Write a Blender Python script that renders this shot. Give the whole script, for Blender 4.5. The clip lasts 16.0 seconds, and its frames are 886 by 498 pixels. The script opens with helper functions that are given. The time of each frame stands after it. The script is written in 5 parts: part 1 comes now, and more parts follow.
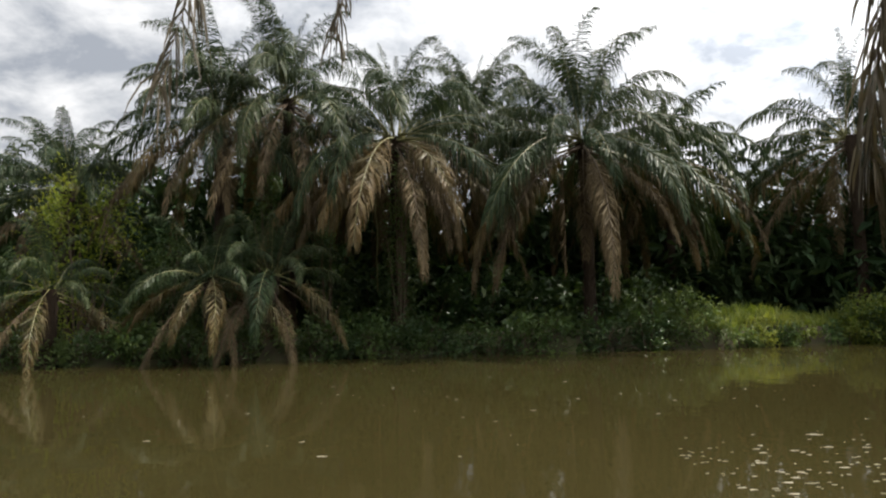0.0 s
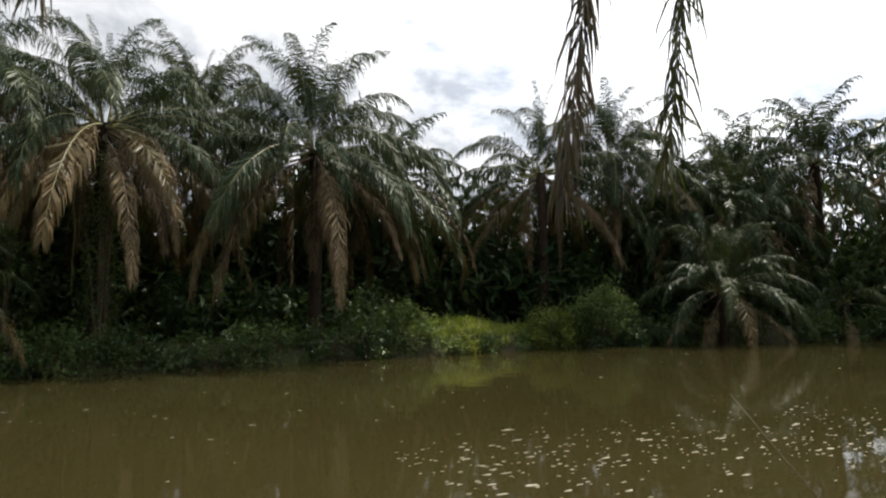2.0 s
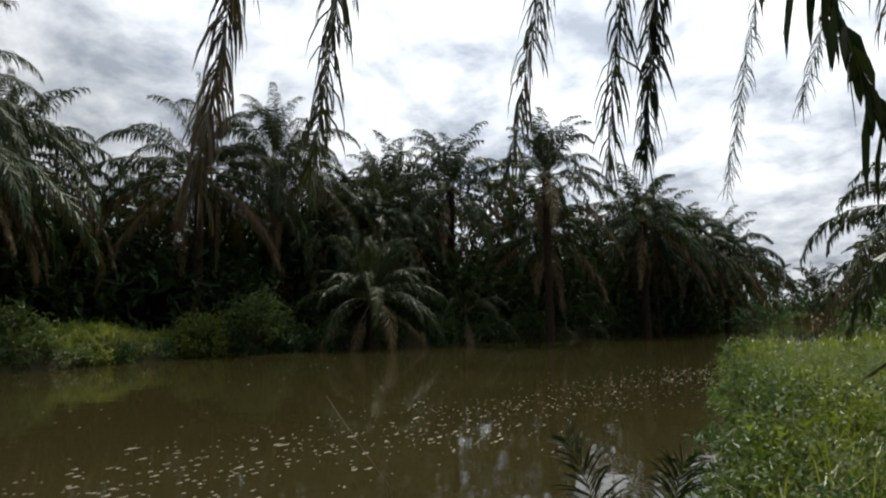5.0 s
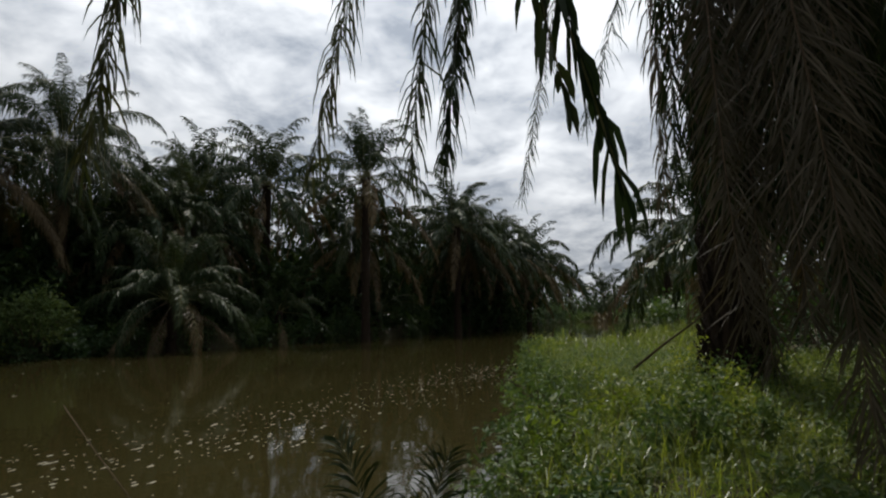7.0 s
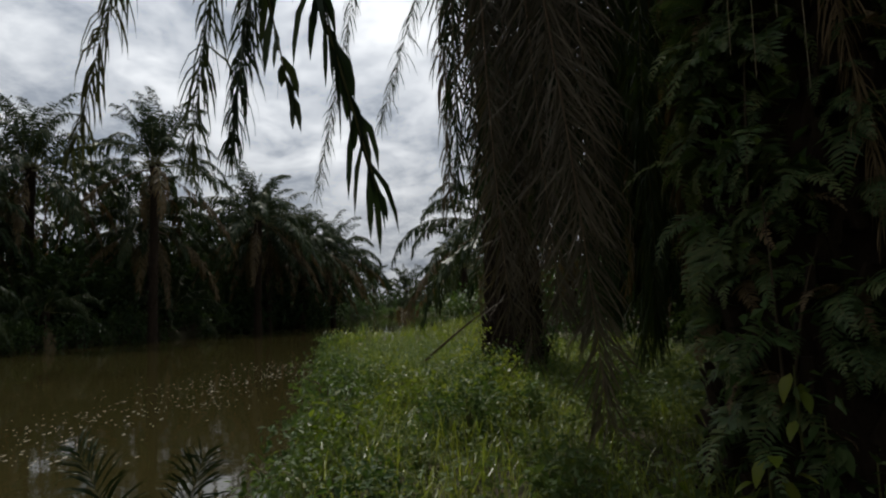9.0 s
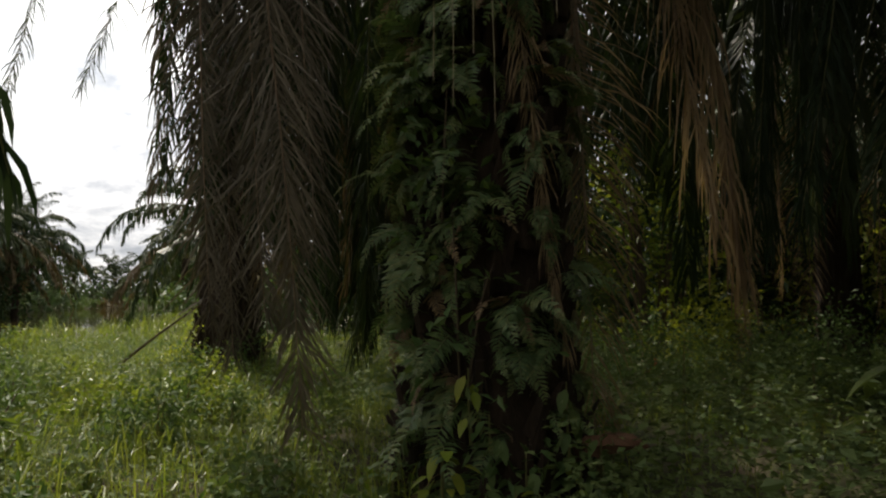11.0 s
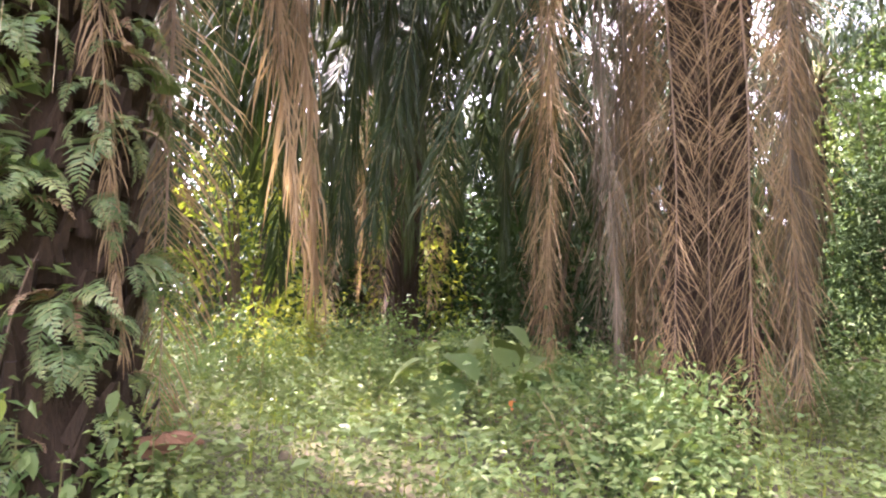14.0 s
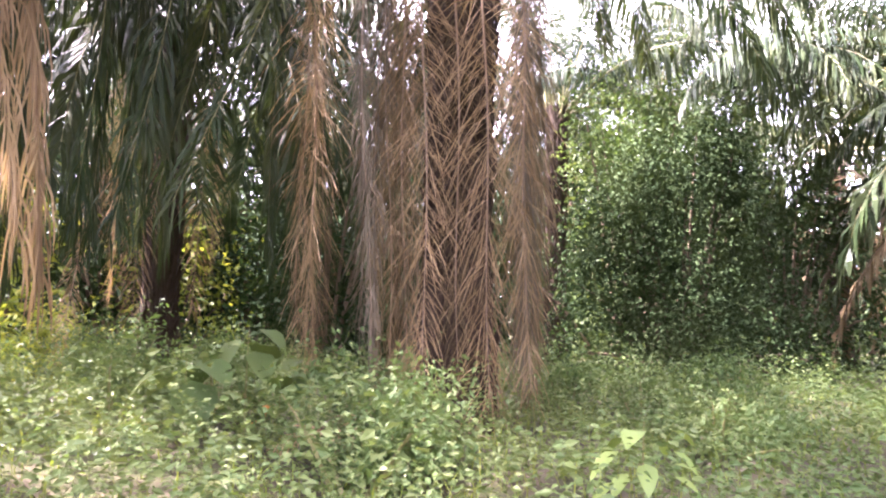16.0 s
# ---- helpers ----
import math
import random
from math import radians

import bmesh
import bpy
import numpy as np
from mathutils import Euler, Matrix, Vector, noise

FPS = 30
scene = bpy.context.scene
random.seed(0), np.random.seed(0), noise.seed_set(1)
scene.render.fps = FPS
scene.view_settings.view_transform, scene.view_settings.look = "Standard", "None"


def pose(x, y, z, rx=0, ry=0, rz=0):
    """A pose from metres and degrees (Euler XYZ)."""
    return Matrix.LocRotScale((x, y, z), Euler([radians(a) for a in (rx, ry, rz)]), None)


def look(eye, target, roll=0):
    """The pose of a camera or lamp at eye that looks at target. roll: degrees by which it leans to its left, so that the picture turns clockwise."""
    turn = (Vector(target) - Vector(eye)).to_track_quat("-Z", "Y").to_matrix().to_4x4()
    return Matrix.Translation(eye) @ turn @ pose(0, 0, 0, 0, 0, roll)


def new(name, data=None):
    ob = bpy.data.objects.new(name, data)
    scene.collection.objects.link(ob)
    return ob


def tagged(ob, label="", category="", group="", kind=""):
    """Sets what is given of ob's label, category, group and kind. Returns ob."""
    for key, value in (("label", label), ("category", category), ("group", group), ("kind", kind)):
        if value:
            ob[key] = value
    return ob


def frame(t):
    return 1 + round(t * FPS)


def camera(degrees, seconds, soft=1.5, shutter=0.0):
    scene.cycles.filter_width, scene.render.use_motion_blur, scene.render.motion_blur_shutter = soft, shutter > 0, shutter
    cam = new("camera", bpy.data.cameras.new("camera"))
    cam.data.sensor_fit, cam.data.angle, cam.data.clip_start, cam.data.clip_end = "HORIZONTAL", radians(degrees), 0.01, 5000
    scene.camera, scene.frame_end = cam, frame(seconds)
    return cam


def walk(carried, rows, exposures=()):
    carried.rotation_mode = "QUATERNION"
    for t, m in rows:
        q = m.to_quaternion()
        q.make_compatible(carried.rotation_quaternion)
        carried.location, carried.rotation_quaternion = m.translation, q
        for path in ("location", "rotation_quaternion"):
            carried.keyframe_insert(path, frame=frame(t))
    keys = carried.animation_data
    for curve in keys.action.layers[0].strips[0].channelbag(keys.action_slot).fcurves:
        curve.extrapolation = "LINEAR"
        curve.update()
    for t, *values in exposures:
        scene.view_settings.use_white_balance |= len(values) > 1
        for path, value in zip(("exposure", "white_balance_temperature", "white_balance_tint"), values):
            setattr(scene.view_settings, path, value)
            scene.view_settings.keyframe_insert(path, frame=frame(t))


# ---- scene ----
import itertools
# Water level is z = 0; the camera is held 2.2 m above it on the near bank and turns to the right.
cam = camera(70.2, 16.0, soft=2.2)
PATH = [  # seconds, x, y, z, yaw, pitch, roll
    (0.0, 0.088, 0.402, 2.240, 0.00, 5.42, 1.42),
    (0.5, 0.058, 0.481, 2.235, -7.20, 5.34, 1.08),
    (1.0, 0.011, 0.502, 2.230, -13.07, 5.55, 1.16),
    (1.5, -0.039, 0.448, 2.238, -19.52, 5.55, 1.17),
    (2.0, 0.038, 0.502, 2.226, -24.65, 5.84, 1.13),
    (2.5, 0.089, 0.538, 2.221, -29.30, 6.09, 1.26),
    (3.0, 0.085, 0.531, 2.214, -34.27, 5.59, 1.26),
    (3.5, 0.100, 0.506, 2.215, -38.68, 5.93, 1.00),
    (4.0, 0.183, 0.491, 2.211, -44.47, 5.83, 0.42),
    (4.5, 0.219, 0.433, 2.213, -49.25, 6.06, 0.83),
    (5.0, 0.256, 0.385, 2.218, -54.77, 5.86, 0.88),
    (7.5, 0.441, 0.197, 2.202, -74.24, 5.51, 1.08),
    (8.0, 0.477, 0.169, 2.210, -77.86, 5.07, 1.17),
    (8.5, 0.425, 0.074, 2.190, -82.96, 4.37, 1.30),
    (9.0, 0.400, 0.025, 2.189, -88.50, 4.84, 1.79),
    (11.5, 0.438, -0.197, 2.238, -119.46, 4.10, -0.14),
    (12.0, 0.451, -0.194, 2.226, -126.46, 4.14, 0.26),
    (12.5, 0.415, -0.197, 2.213, -132.51, 4.14, -0.34),
    (13.0, 0.366, -0.223, 2.222, -138.88, 4.77, -0.99),
    (13.5, 0.287, -0.260, 2.225, -143.32, 4.97, -1.55),
    (14.0, 0.175, -0.270, 2.240, -147.47, 4.67, -2.06),
    (14.5, 0.062, -0.229, 2.263, -153.57, 5.16, -1.99),
    (15.0, -0.013, -0.247, 2.259, -157.24, 5.41, -1.64),
    (15.5, -0.101, -0.245, 2.247, -161.52, 5.92, -1.39),
    (16.0, -0.172, -0.263, 2.236, -166.77, 5.65, -1.50),
]
EXPOSURES = [(0.0, 0.75, 6500, 10), (2.0, 0.57, 6450, 10), (5.0, -0.17, 6250, 9), (9.2, -0.78, 6250, 9), (11.5, 1.4, 6900, 12), (12.0, 3.65, 6250, 19), (12.5, 4.12, 6200, 32), (13.5, 4.25, 6200, 36), (16.0, 4.36, 6050, 42)]
walk(cam, [(t, pose(x, y, z, 90 + p, r, w)) for t, x, y, z, w, p, r in PATH], EXPOSURES)

# ---- light: a bright broken cloud sky with the sun behind thin cloud, over the river ----
SUN_YAW, SUN_ELEV = 74.0, 56.0
sun_way = Vector((math.sin(radians(SUN_YAW)) * math.cos(radians(SUN_ELEV)),
                  math.cos(radians(SUN_YAW)) * math.cos(radians(SUN_ELEV)), math.sin(radians(SUN_ELEV))))
sun = new("sun", bpy.data.lights.new("sun", "SUN"))
sun.data.energy, sun.data.angle, sun.data.color = 4.3, radians(2.0), (1.0, 0.93, 0.82)
sun.matrix_world = look(sun_way * 60, (0, 0, 0))


def ramp(nt, stops):
    r = nt.nodes.new("ShaderNodeValToRGB")
    while len(r.color_ramp.elements) < len(stops):
        r.color_ramp.elements.new(0.5)
    for e, (p, c) in zip(r.color_ramp.elements, stops):
        e.position, e.color = p, (*c, 1)
    return r


def build_world():
    world = bpy.data.worlds.new("cloudy_sky")
    scene.world = world
    world.use_nodes = True
    nt = world.node_tree
    nt.nodes.clear()
    N, L = nt.nodes.new, nt.links.new
    out, bg = N("ShaderNodeOutputWorld"), N("ShaderNodeBackground")
    sky = N("ShaderNodeTexSky")
    sky.sky_type, sky.sun_disc = "NISHITA", False
    sky.sun_elevation, sky.sun_rotation = radians(SUN_ELEV), radians(SUN_YAW)
    tc = N("ShaderNodeTexCoord")
    # flatten the direction onto a cloud layer so that the clouds shrink towards the horizon
    sep = N("ShaderNodeSeparateXYZ")
    L(tc.outputs["Generated"], sep.inputs[0])
    add = N("ShaderNodeMath"); add.operation = "ADD"; add.inputs[1].default_value = 0.28
    mx = N("ShaderNodeMath"); mx.operation = "MAXIMUM"; mx.inputs[1].default_value = 0.0
    L(sep.outputs["Z"], mx.inputs[0]); L(mx.outputs[0], add.inputs[0])
    dv = N("ShaderNodeVectorMath"); dv.operation = "DIVIDE"
    comb = N("ShaderNodeCombineXYZ")
    for i in range(3):
        L(add.outputs[0], comb.inputs[i])
    L(tc.outputs["Generated"], dv.inputs[0]); L(comb.outputs[0], dv.inputs[1])
    n1, n2 = N("ShaderNodeTexNoise"), N("ShaderNodeTexNoise")
    for n, sc, det, rough in ((n1, 1.7, 9, 0.58), (n2, 3.6, 10, 0.6)):
        n.inputs["Scale"].default_value, n.inputs["Detail"].default_value, n.inputs["Roughness"].default_value = sc, det, rough
        n.inputs["Distortion"].default_value = 0.25
        L(dv.outputs[0], n.inputs["Vector"])
    cover, shade = N("ShaderNodeValToRGB"), N("ShaderNodeValToRGB")
    cover.color_ramp.elements[0].position, cover.color_ramp.elements[1].position = 0.20, 0.36
    e = shade.color_ramp.elements
    e[0].position, e[0].color = 0.36, (0.36, 0.39, 0.44, 1)
    e[1].position, e[1].color = 0.66, (0.97, 0.97, 0.97, 1)
    L(n1.outputs["Fac"], cover.inputs[0]); L(n2.outputs["Fac"], shade.inputs[0])
    # cloud near the sun glows
    dot = N("ShaderNodeVectorMath"); dot.operation = "DOT_PRODUCT"
    dot.inputs[1].default_value = sun_way
    L(tc.outputs["Generated"], dot.inputs[0])
    half = N("ShaderNodeMath"); half.operation = "MULTIPLY_ADD"; half.inputs[1].default_value, half.inputs[2].default_value = 0.5, 0.5
    L(dot.outputs["Value"], half.inputs[0])
    # dimmest opposite the sun, brightest round it
    glow = ramp(nt, [(0.0, (0.21,) * 3), (0.42, (0.33,) * 3), (0.62, (0.36,) * 3), (0.78, (0.47,) * 3), (0.88, (0.86,) * 3), (1.0, (1.12,) * 3)])
    L(half.outputs[0], glow.inputs[0])
    twice = N("ShaderNodeMath"); twice.operation = "MULTIPLY"; twice.inputs[1].default_value = 2.0
    L(glow.outputs[0], twice.inputs[0])
    gl = N("ShaderNodeVectorMath"); gl.operation = "SCALE"
    L(shade.outputs[0], gl.inputs[0]); L(twice.outputs[0], gl.inputs["Scale"])
    sk = N("ShaderNodeVectorMath"); sk.operation = "SCALE"; sk.inputs["Scale"].default_value = 0.13
    L(sky.outputs[0], sk.inputs[0])
    mix = N("ShaderNodeMix"); mix.data_type = "RGBA"
    L(cover.outputs[0], mix.inputs["Factor"]); L(sk.outputs[0], mix.inputs["A"]); L(gl.outputs[0], mix.inputs["B"])
    L(mix.outputs["Result"], bg.inputs["Color"])
    bg.inputs["Strength"].default_value = 1.0
    L(bg.outputs[0], out.inputs[0])


build_world()


# ---- materials ----
def material(name):
    m = bpy.data.materials.new(name)
    m.use_nodes = True
    nt = m.node_tree
    nt.nodes.clear()
    return m, nt, nt.nodes.new, nt.links.new


def leaf_material(name, stops, clear=0.3, rough=0.45, spec=0.4, scale=6.0, island=True):
    """Leaf blades: colour differs from piece to piece and along each blade, and light shines through."""
    m, nt, N, L = material(name)
    out, pb, tr, mx = N("ShaderNodeOutputMaterial"), N("ShaderNodeBsdfPrincipled"), N("ShaderNodeBsdfTranslucent"), N("ShaderNodeMixShader")
    info, geo, tc, noi = N("ShaderNodeObjectInfo"), N("ShaderNodeNewGeometry"), N("ShaderNodeTexCoord"), N("ShaderNodeTexNoise")
    noi.inputs["Scale"].default_value, noi.inputs["Detail"].default_value = scale, 4
    L(tc.outputs["Object"], noi.inputs["Vector"])
    a = N("ShaderNodeMath"); a.operation = "MULTIPLY_ADD"; a.inputs[1].default_value = 0.34
    L(info.outputs["Random"], a.inputs[0]); L(noi.outputs["Fac"], a.inputs[2])
    b = N("ShaderNodeMath"); b.operation = "MULTIPLY_ADD"; b.inputs[1].default_value = 0.34 if island else 0.0
    L(geo.outputs["Random Per Island"], b.inputs[0]); L(a.outputs[0], b.inputs[2])
    c = N("ShaderNodeMapRange"); c.inputs["From Min"].default_value, c.inputs["From Max"].default_value = 0.35, 1.15
    L(b.outputs[0], c.inputs["Value"])
    r = ramp(nt, stops)
    L(c.outputs[0], r.inputs[0])
    L(r.outputs[0], pb.inputs["Base Color"])
    gain = N("ShaderNodeVectorMath"); gain.operation = "MULTIPLY"; gain.inputs[1].default_value = (1.5, 1.45, 0.8)
    L(r.outputs[0], gain.inputs[0]); L(gain.outputs[0], tr.inputs["Color"])
    pb.inputs["Roughness"].default_value, pb.inputs["Specular IOR Level"].default_value = rough, spec
    mx.inputs[0].default_value = clear
    L(pb.outputs[0], mx.inputs[1]); L(tr.outputs[0], mx.inputs[2]); L(mx.outputs[0], out.inputs[0])
    return m


def rough_material(name, stops, scale=4.0, fine=30.0, rough=0.85, bump=0.5, stretch=(1, 1, 1), spec=0.3, world_space=False):
    m, nt, N, L = material(name)
    out, pb, tc, mp = N("ShaderNodeOutputMaterial"), N("ShaderNodeBsdfPrincipled"), N("ShaderNodeTexCoord"), N("ShaderNodeMapping")
    mp.inputs["Scale"].default_value = stretch
    L(tc.outputs["Object"], mp.inputs[0])
    n1, n2, info = N("ShaderNodeTexNoise"), N("ShaderNodeTexNoise"), N("ShaderNodeObjectInfo")
    for n, s in ((n1, scale), (n2, fine)):
        n.inputs["Scale"].default_value, n.inputs["Detail"].default_value, n.inputs["Roughness"].default_value = s, 6, 0.65
        L(mp.outputs[0], n.inputs["Vector"])
    mixn = N("ShaderNodeMath"); mixn.operation = "MULTIPLY_ADD"; mixn.inputs[1].default_value = 0.45
    L(n2.outputs["Fac"], mixn.inputs[0])
    half = N("ShaderNodeMath"); half.operation = "MULTIPLY"; half.inputs[1].default_value = 0.6
    L(n1.outputs["Fac"], half.inputs[0]); L(half.outputs[0], mixn.inputs[2])
    r = ramp(nt, stops)
    L(mixn.outputs[0], r.inputs[0]); L(r.outputs[0], pb.inputs["Base Color"])
    pb.inputs["Roughness"].default_value, pb.inputs["Specular IOR Level"].default_value = rough, spec
    bp = N("ShaderNodeBump"); bp.inputs["Strength"].default_value, bp.inputs["Distance"].default_value = bump, 0.03
    L(mixn.outputs[0], bp.inputs["Height"]); L(bp.outputs[0], pb.inputs["Normal"])
    L(pb.outputs[0], out.inputs[0])
    return m


def water_material():
    m, nt, N, L = material("muddy_water")
    out, pb, tc = N("ShaderNodeOutputMaterial"), N("ShaderNodeBsdfPrincipled"), N("ShaderNodeTexCoord")
    n0, n1, n2 = N("ShaderNodeTexNoise"), N("ShaderNodeTexNoise"), N("ShaderNodeTexNoise")
    for n, s, d in ((n0, 0.12, 3), (n1, 1.1, 3), (n2, 6.0, 2)):
        n.inputs["Scale"].default_value, n.inputs["Detail"].default_value = s, d
        L(tc.outputs["Object"], n.inputs["Vector"])
    r = ramp(nt, [(0.3, (0.0262, 0.0220, 0.0075)), (0.7, (0.0340, 0.0284, 0.0100))])
    L(n0.outputs["Fac"], r.inputs[0]); L(r.outputs[0], pb.inputs["Base Color"])
    pb.inputs["Roughness"].default_value, pb.inputs["IOR"].default_value = 0.03, 1.33
    b1, b2 = N("ShaderNodeBump"), N("ShaderNodeBump")
    b1.inputs["Strength"].default_value, b1.inputs["Distance"].default_value = 0.12, 0.05
    b2.inputs["Strength"].default_value, b2.inputs["Distance"].default_value = 0.05, 0.01
    L(n1.outputs["Fac"], b1.inputs["Height"]); L(n2.outputs["Fac"], b2.inputs["Height"])
    L(b1.outputs[0], b2.inputs["Normal"]); L(b2.outputs[0], pb.inputs["Normal"])
    L(pb.outputs[0], out.inputs[0])
    return m


WATER = water_material()
SOIL = rough_material("soil_and_litter", [(0.25, (0.022, 0.017, 0.010)), (0.45, (0.050, 0.037, 0.022)), (0.6, (0.042, 0.048, 0.016)), (0.8, (0.09, 0.072, 0.042))], 1.2, 14, 0.95, 0.8)
BARK = rough_material("palm_bark", [(0.25, (0.012, 0.0085, 0.0055)), (0.5, (0.031, 0.020, 0.012)), (0.75, (0.056, 0.036, 0.021))], 5, 40, 0.95, 1.0, (1, 1, 0.35))
RACHIS = rough_material("green_midrib", [(0.3, (0.09, 0.10, 0.03)), (0.7, (0.20, 0.18, 0.07))], 6, 40, 0.5, 0.2)
RACHIS_DRY = rough_material("dry_midrib", [(0.3, (0.12, 0.080, 0.050)), (0.7, (0.28, 0.200, 0.13))], 6, 40, 0.7, 0.3)
GREEN = leaf_material("palm_leaflet_green", [(0.0, (0.014, 0.029, 0.012)), (0.5, (0.026, 0.045, 0.016)), (1.0, (0.050, 0.062, 0.022))], 0.14, 0.47, 0.18, 0.8)
OLIVE = leaf_material("palm_leaflet_olive", [(0.0, (0.030, 0.046, 0.017)), (0.5, (0.052, 0.066, 0.024)), (1.0, (0.085, 0.082, 0.032))], 0.16, 0.45, 0.25, 0.8)
WITHERED = leaf_material("palm_leaflet_withered", [(0.0, (0.055, 0.048, 0.034)), (0.5, (0.105, 0.088, 0.060)), (1.0, (0.19, 0.155, 0.108))], 0.07, 0.6, 0.25, 1.2)
YELLOW = leaf_material("palm_leaflet_yellowing", [(0.0, (0.042, 0.044, 0.014)), (0.5, (0.078, 0.060, 0.018)), (1.0, (0.125, 0.080, 0.026))], 0.12, 0.5, 0.3, 0.8)
DRY = leaf_material("palm_leaflet_dry", [(0.0, (0.097, 0.065, 0.036)), (0.5, (0.205, 0.141, 0.078)), (1.0, (0.37, 0.268, 0.158))], 0.2, 0.7, 0.2, 1.2)
# DRY at half brightness: the shade inside the dry skirts, put into the colour
UMBER = leaf_material("palm_leaflet_shaded_brown", [(0.0, (0.050, 0.035, 0.019)), (0.5, (0.096, 0.070, 0.035)), (1.0, (0.165, 0.122, 0.064))], 0.12, 0.7, 0.2, 1.2)
STRAW = leaf_material("dry_straw", [(0.0, (0.26, 0.21, 0.13)), (1.0, (0.42, 0.36, 0.24))], 0.15, 0.6, 0.25, 3.0)
GRASS = leaf_material("grass_blade", [(0.0, (0.056, 0.098, 0.014)), (0.5, (0.112, 0.158, 0.022)), (1.0, (0.19, 0.222, 0.042))], 0.44, 0.36, 0.4, 0.35)
SPIT = leaf_material("spit_grass", [(0.0, (0.060, 0.096, 0.018)), (0.5, (0.112, 0.150, 0.026)), (1.0, (0.180, 0.200, 0.044))], 0.4, 0.5, 0.25, 0.35)
HERB = leaf_material("herb_leaf", [(0.0, (0.034, 0.070, 0.022)), (0.5, (0.069, 0.115, 0.035)), (1.0, (0.116, 0.150, 0.048))], 0.3, 0.55, 0.25, 0.4)
SHRUB = leaf_material("shrub_leaf", [(0.0, (0.022, 0.052, 0.018)), (0.5, (0.042, 0.082, 0.024)), (1.0, (0.085, 0.12, 0.03))], 0.3, 0.42, 0.45, 0.5)
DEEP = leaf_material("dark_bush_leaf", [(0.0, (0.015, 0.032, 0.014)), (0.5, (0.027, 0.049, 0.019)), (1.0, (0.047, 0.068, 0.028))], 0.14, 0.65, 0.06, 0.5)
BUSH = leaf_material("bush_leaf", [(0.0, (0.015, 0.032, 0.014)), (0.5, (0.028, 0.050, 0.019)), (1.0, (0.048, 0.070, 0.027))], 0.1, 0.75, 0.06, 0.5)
LIME = leaf_material("young_lime_leaf", [(0.0, (0.10, 0.16, 0.02)), (0.5, (0.19, 0.24, 0.03)), (1.0, (0.30, 0.30, 0.05))], 0.4, 0.45, 0.35, 0.5)
PALE = leaf_material("pale_seedling_leaf", [(0.0, (0.10, 0.165, 0.04)), (1.0, (0.19, 0.25, 0.07))], 0.3, 0.5, 0.3, 0.5)
FERN = leaf_material("fern_leaf", [(0.0, (0.052, 0.088, 0.034)), (0.5, (0.092, 0.142, 0.053)), (1.0, (0.175, 0.195, 0.075))], 0.32, 0.5, 0.3, 2.0)
FOAM = rough_material("foam_fleck", [(0.3, (0.20, 0.18, 0.12)), (0.7, (0.36, 0.33, 0.25))], 8, 40, 0.6, 0.2)
RUST = rough_material("rusty_frond_base", [(0.3, (0.07, 0.034, 0.018)), (0.7, (0.17, 0.09, 0.05))], 7, 40, 0.9, 0.8, (1, 1, 0.4))
TWIG = rough_material("twig", [(0.3, (0.06, 0.045, 0.03)), (0.7, (0.15, 0.11, 0.07))], 8, 40, 0.85, 0.4)


# ---- mesh helpers ----
def mesh_of(name, verts, faces, mats, index=None, smooth=False):
    me = bpy.data.meshes.new(name)
    me.from_pydata(verts.tolist() if isinstance(verts, np.ndarray) else verts, [], faces)
    for m in mats:
        me.materials.append(m)
    if index is not None:
        me.polygons.foreach_set("material_index", np.asarray(index, dtype=np.int32))
    if smooth:
        me.polygons.foreach_set("use_smooth", np.ones(len(me.polygons), dtype=bool))
    me.update()
    return me


def child(name, me, parent, m=None, label=""):
    ob = new(name, me)
    ob.parent = parent
    if m is not None:
        ob.matrix_basis = m
    return tagged(ob, label) if label else ob


def unit(v):
    return v / np.maximum(np.linalg.norm(v, axis=-1, keepdims=True), 1e-9)


def tube(pts, radii, sides=5):
    """Vertices and faces of a tapered tube along pts."""
    pts = np.asarray(pts, float)
    tan = unit(np.gradient(pts, axis=0))
    ref = np.array([0.31, 0.95, 0.05])
    u = unit(np.cross(tan, ref))
    v = np.cross(tan, u)
    ang = np.arange(sides) * 2 * math.pi / sides
    ring = u[:, None] * np.cos(ang)[None, :, None] + v[:, None] * np.sin(ang)[None, :, None]
    verts = (pts[:, None] + ring * np.asarray(radii)[:, None, None]).reshape(-1, 3)
    faces = []
    for i in range(len(pts) - 1):
        for j in range(sides):
            k = (j + 1) % sides
            faces.append((i * sides + j, i * sides + k, (i + 1) * sides + k, (i + 1) * sides + j))
    faces.append(tuple(range(sides))[::-1])
    faces.append(tuple((len(pts) - 1) * sides + j for j in range(sides)))
    return verts, faces


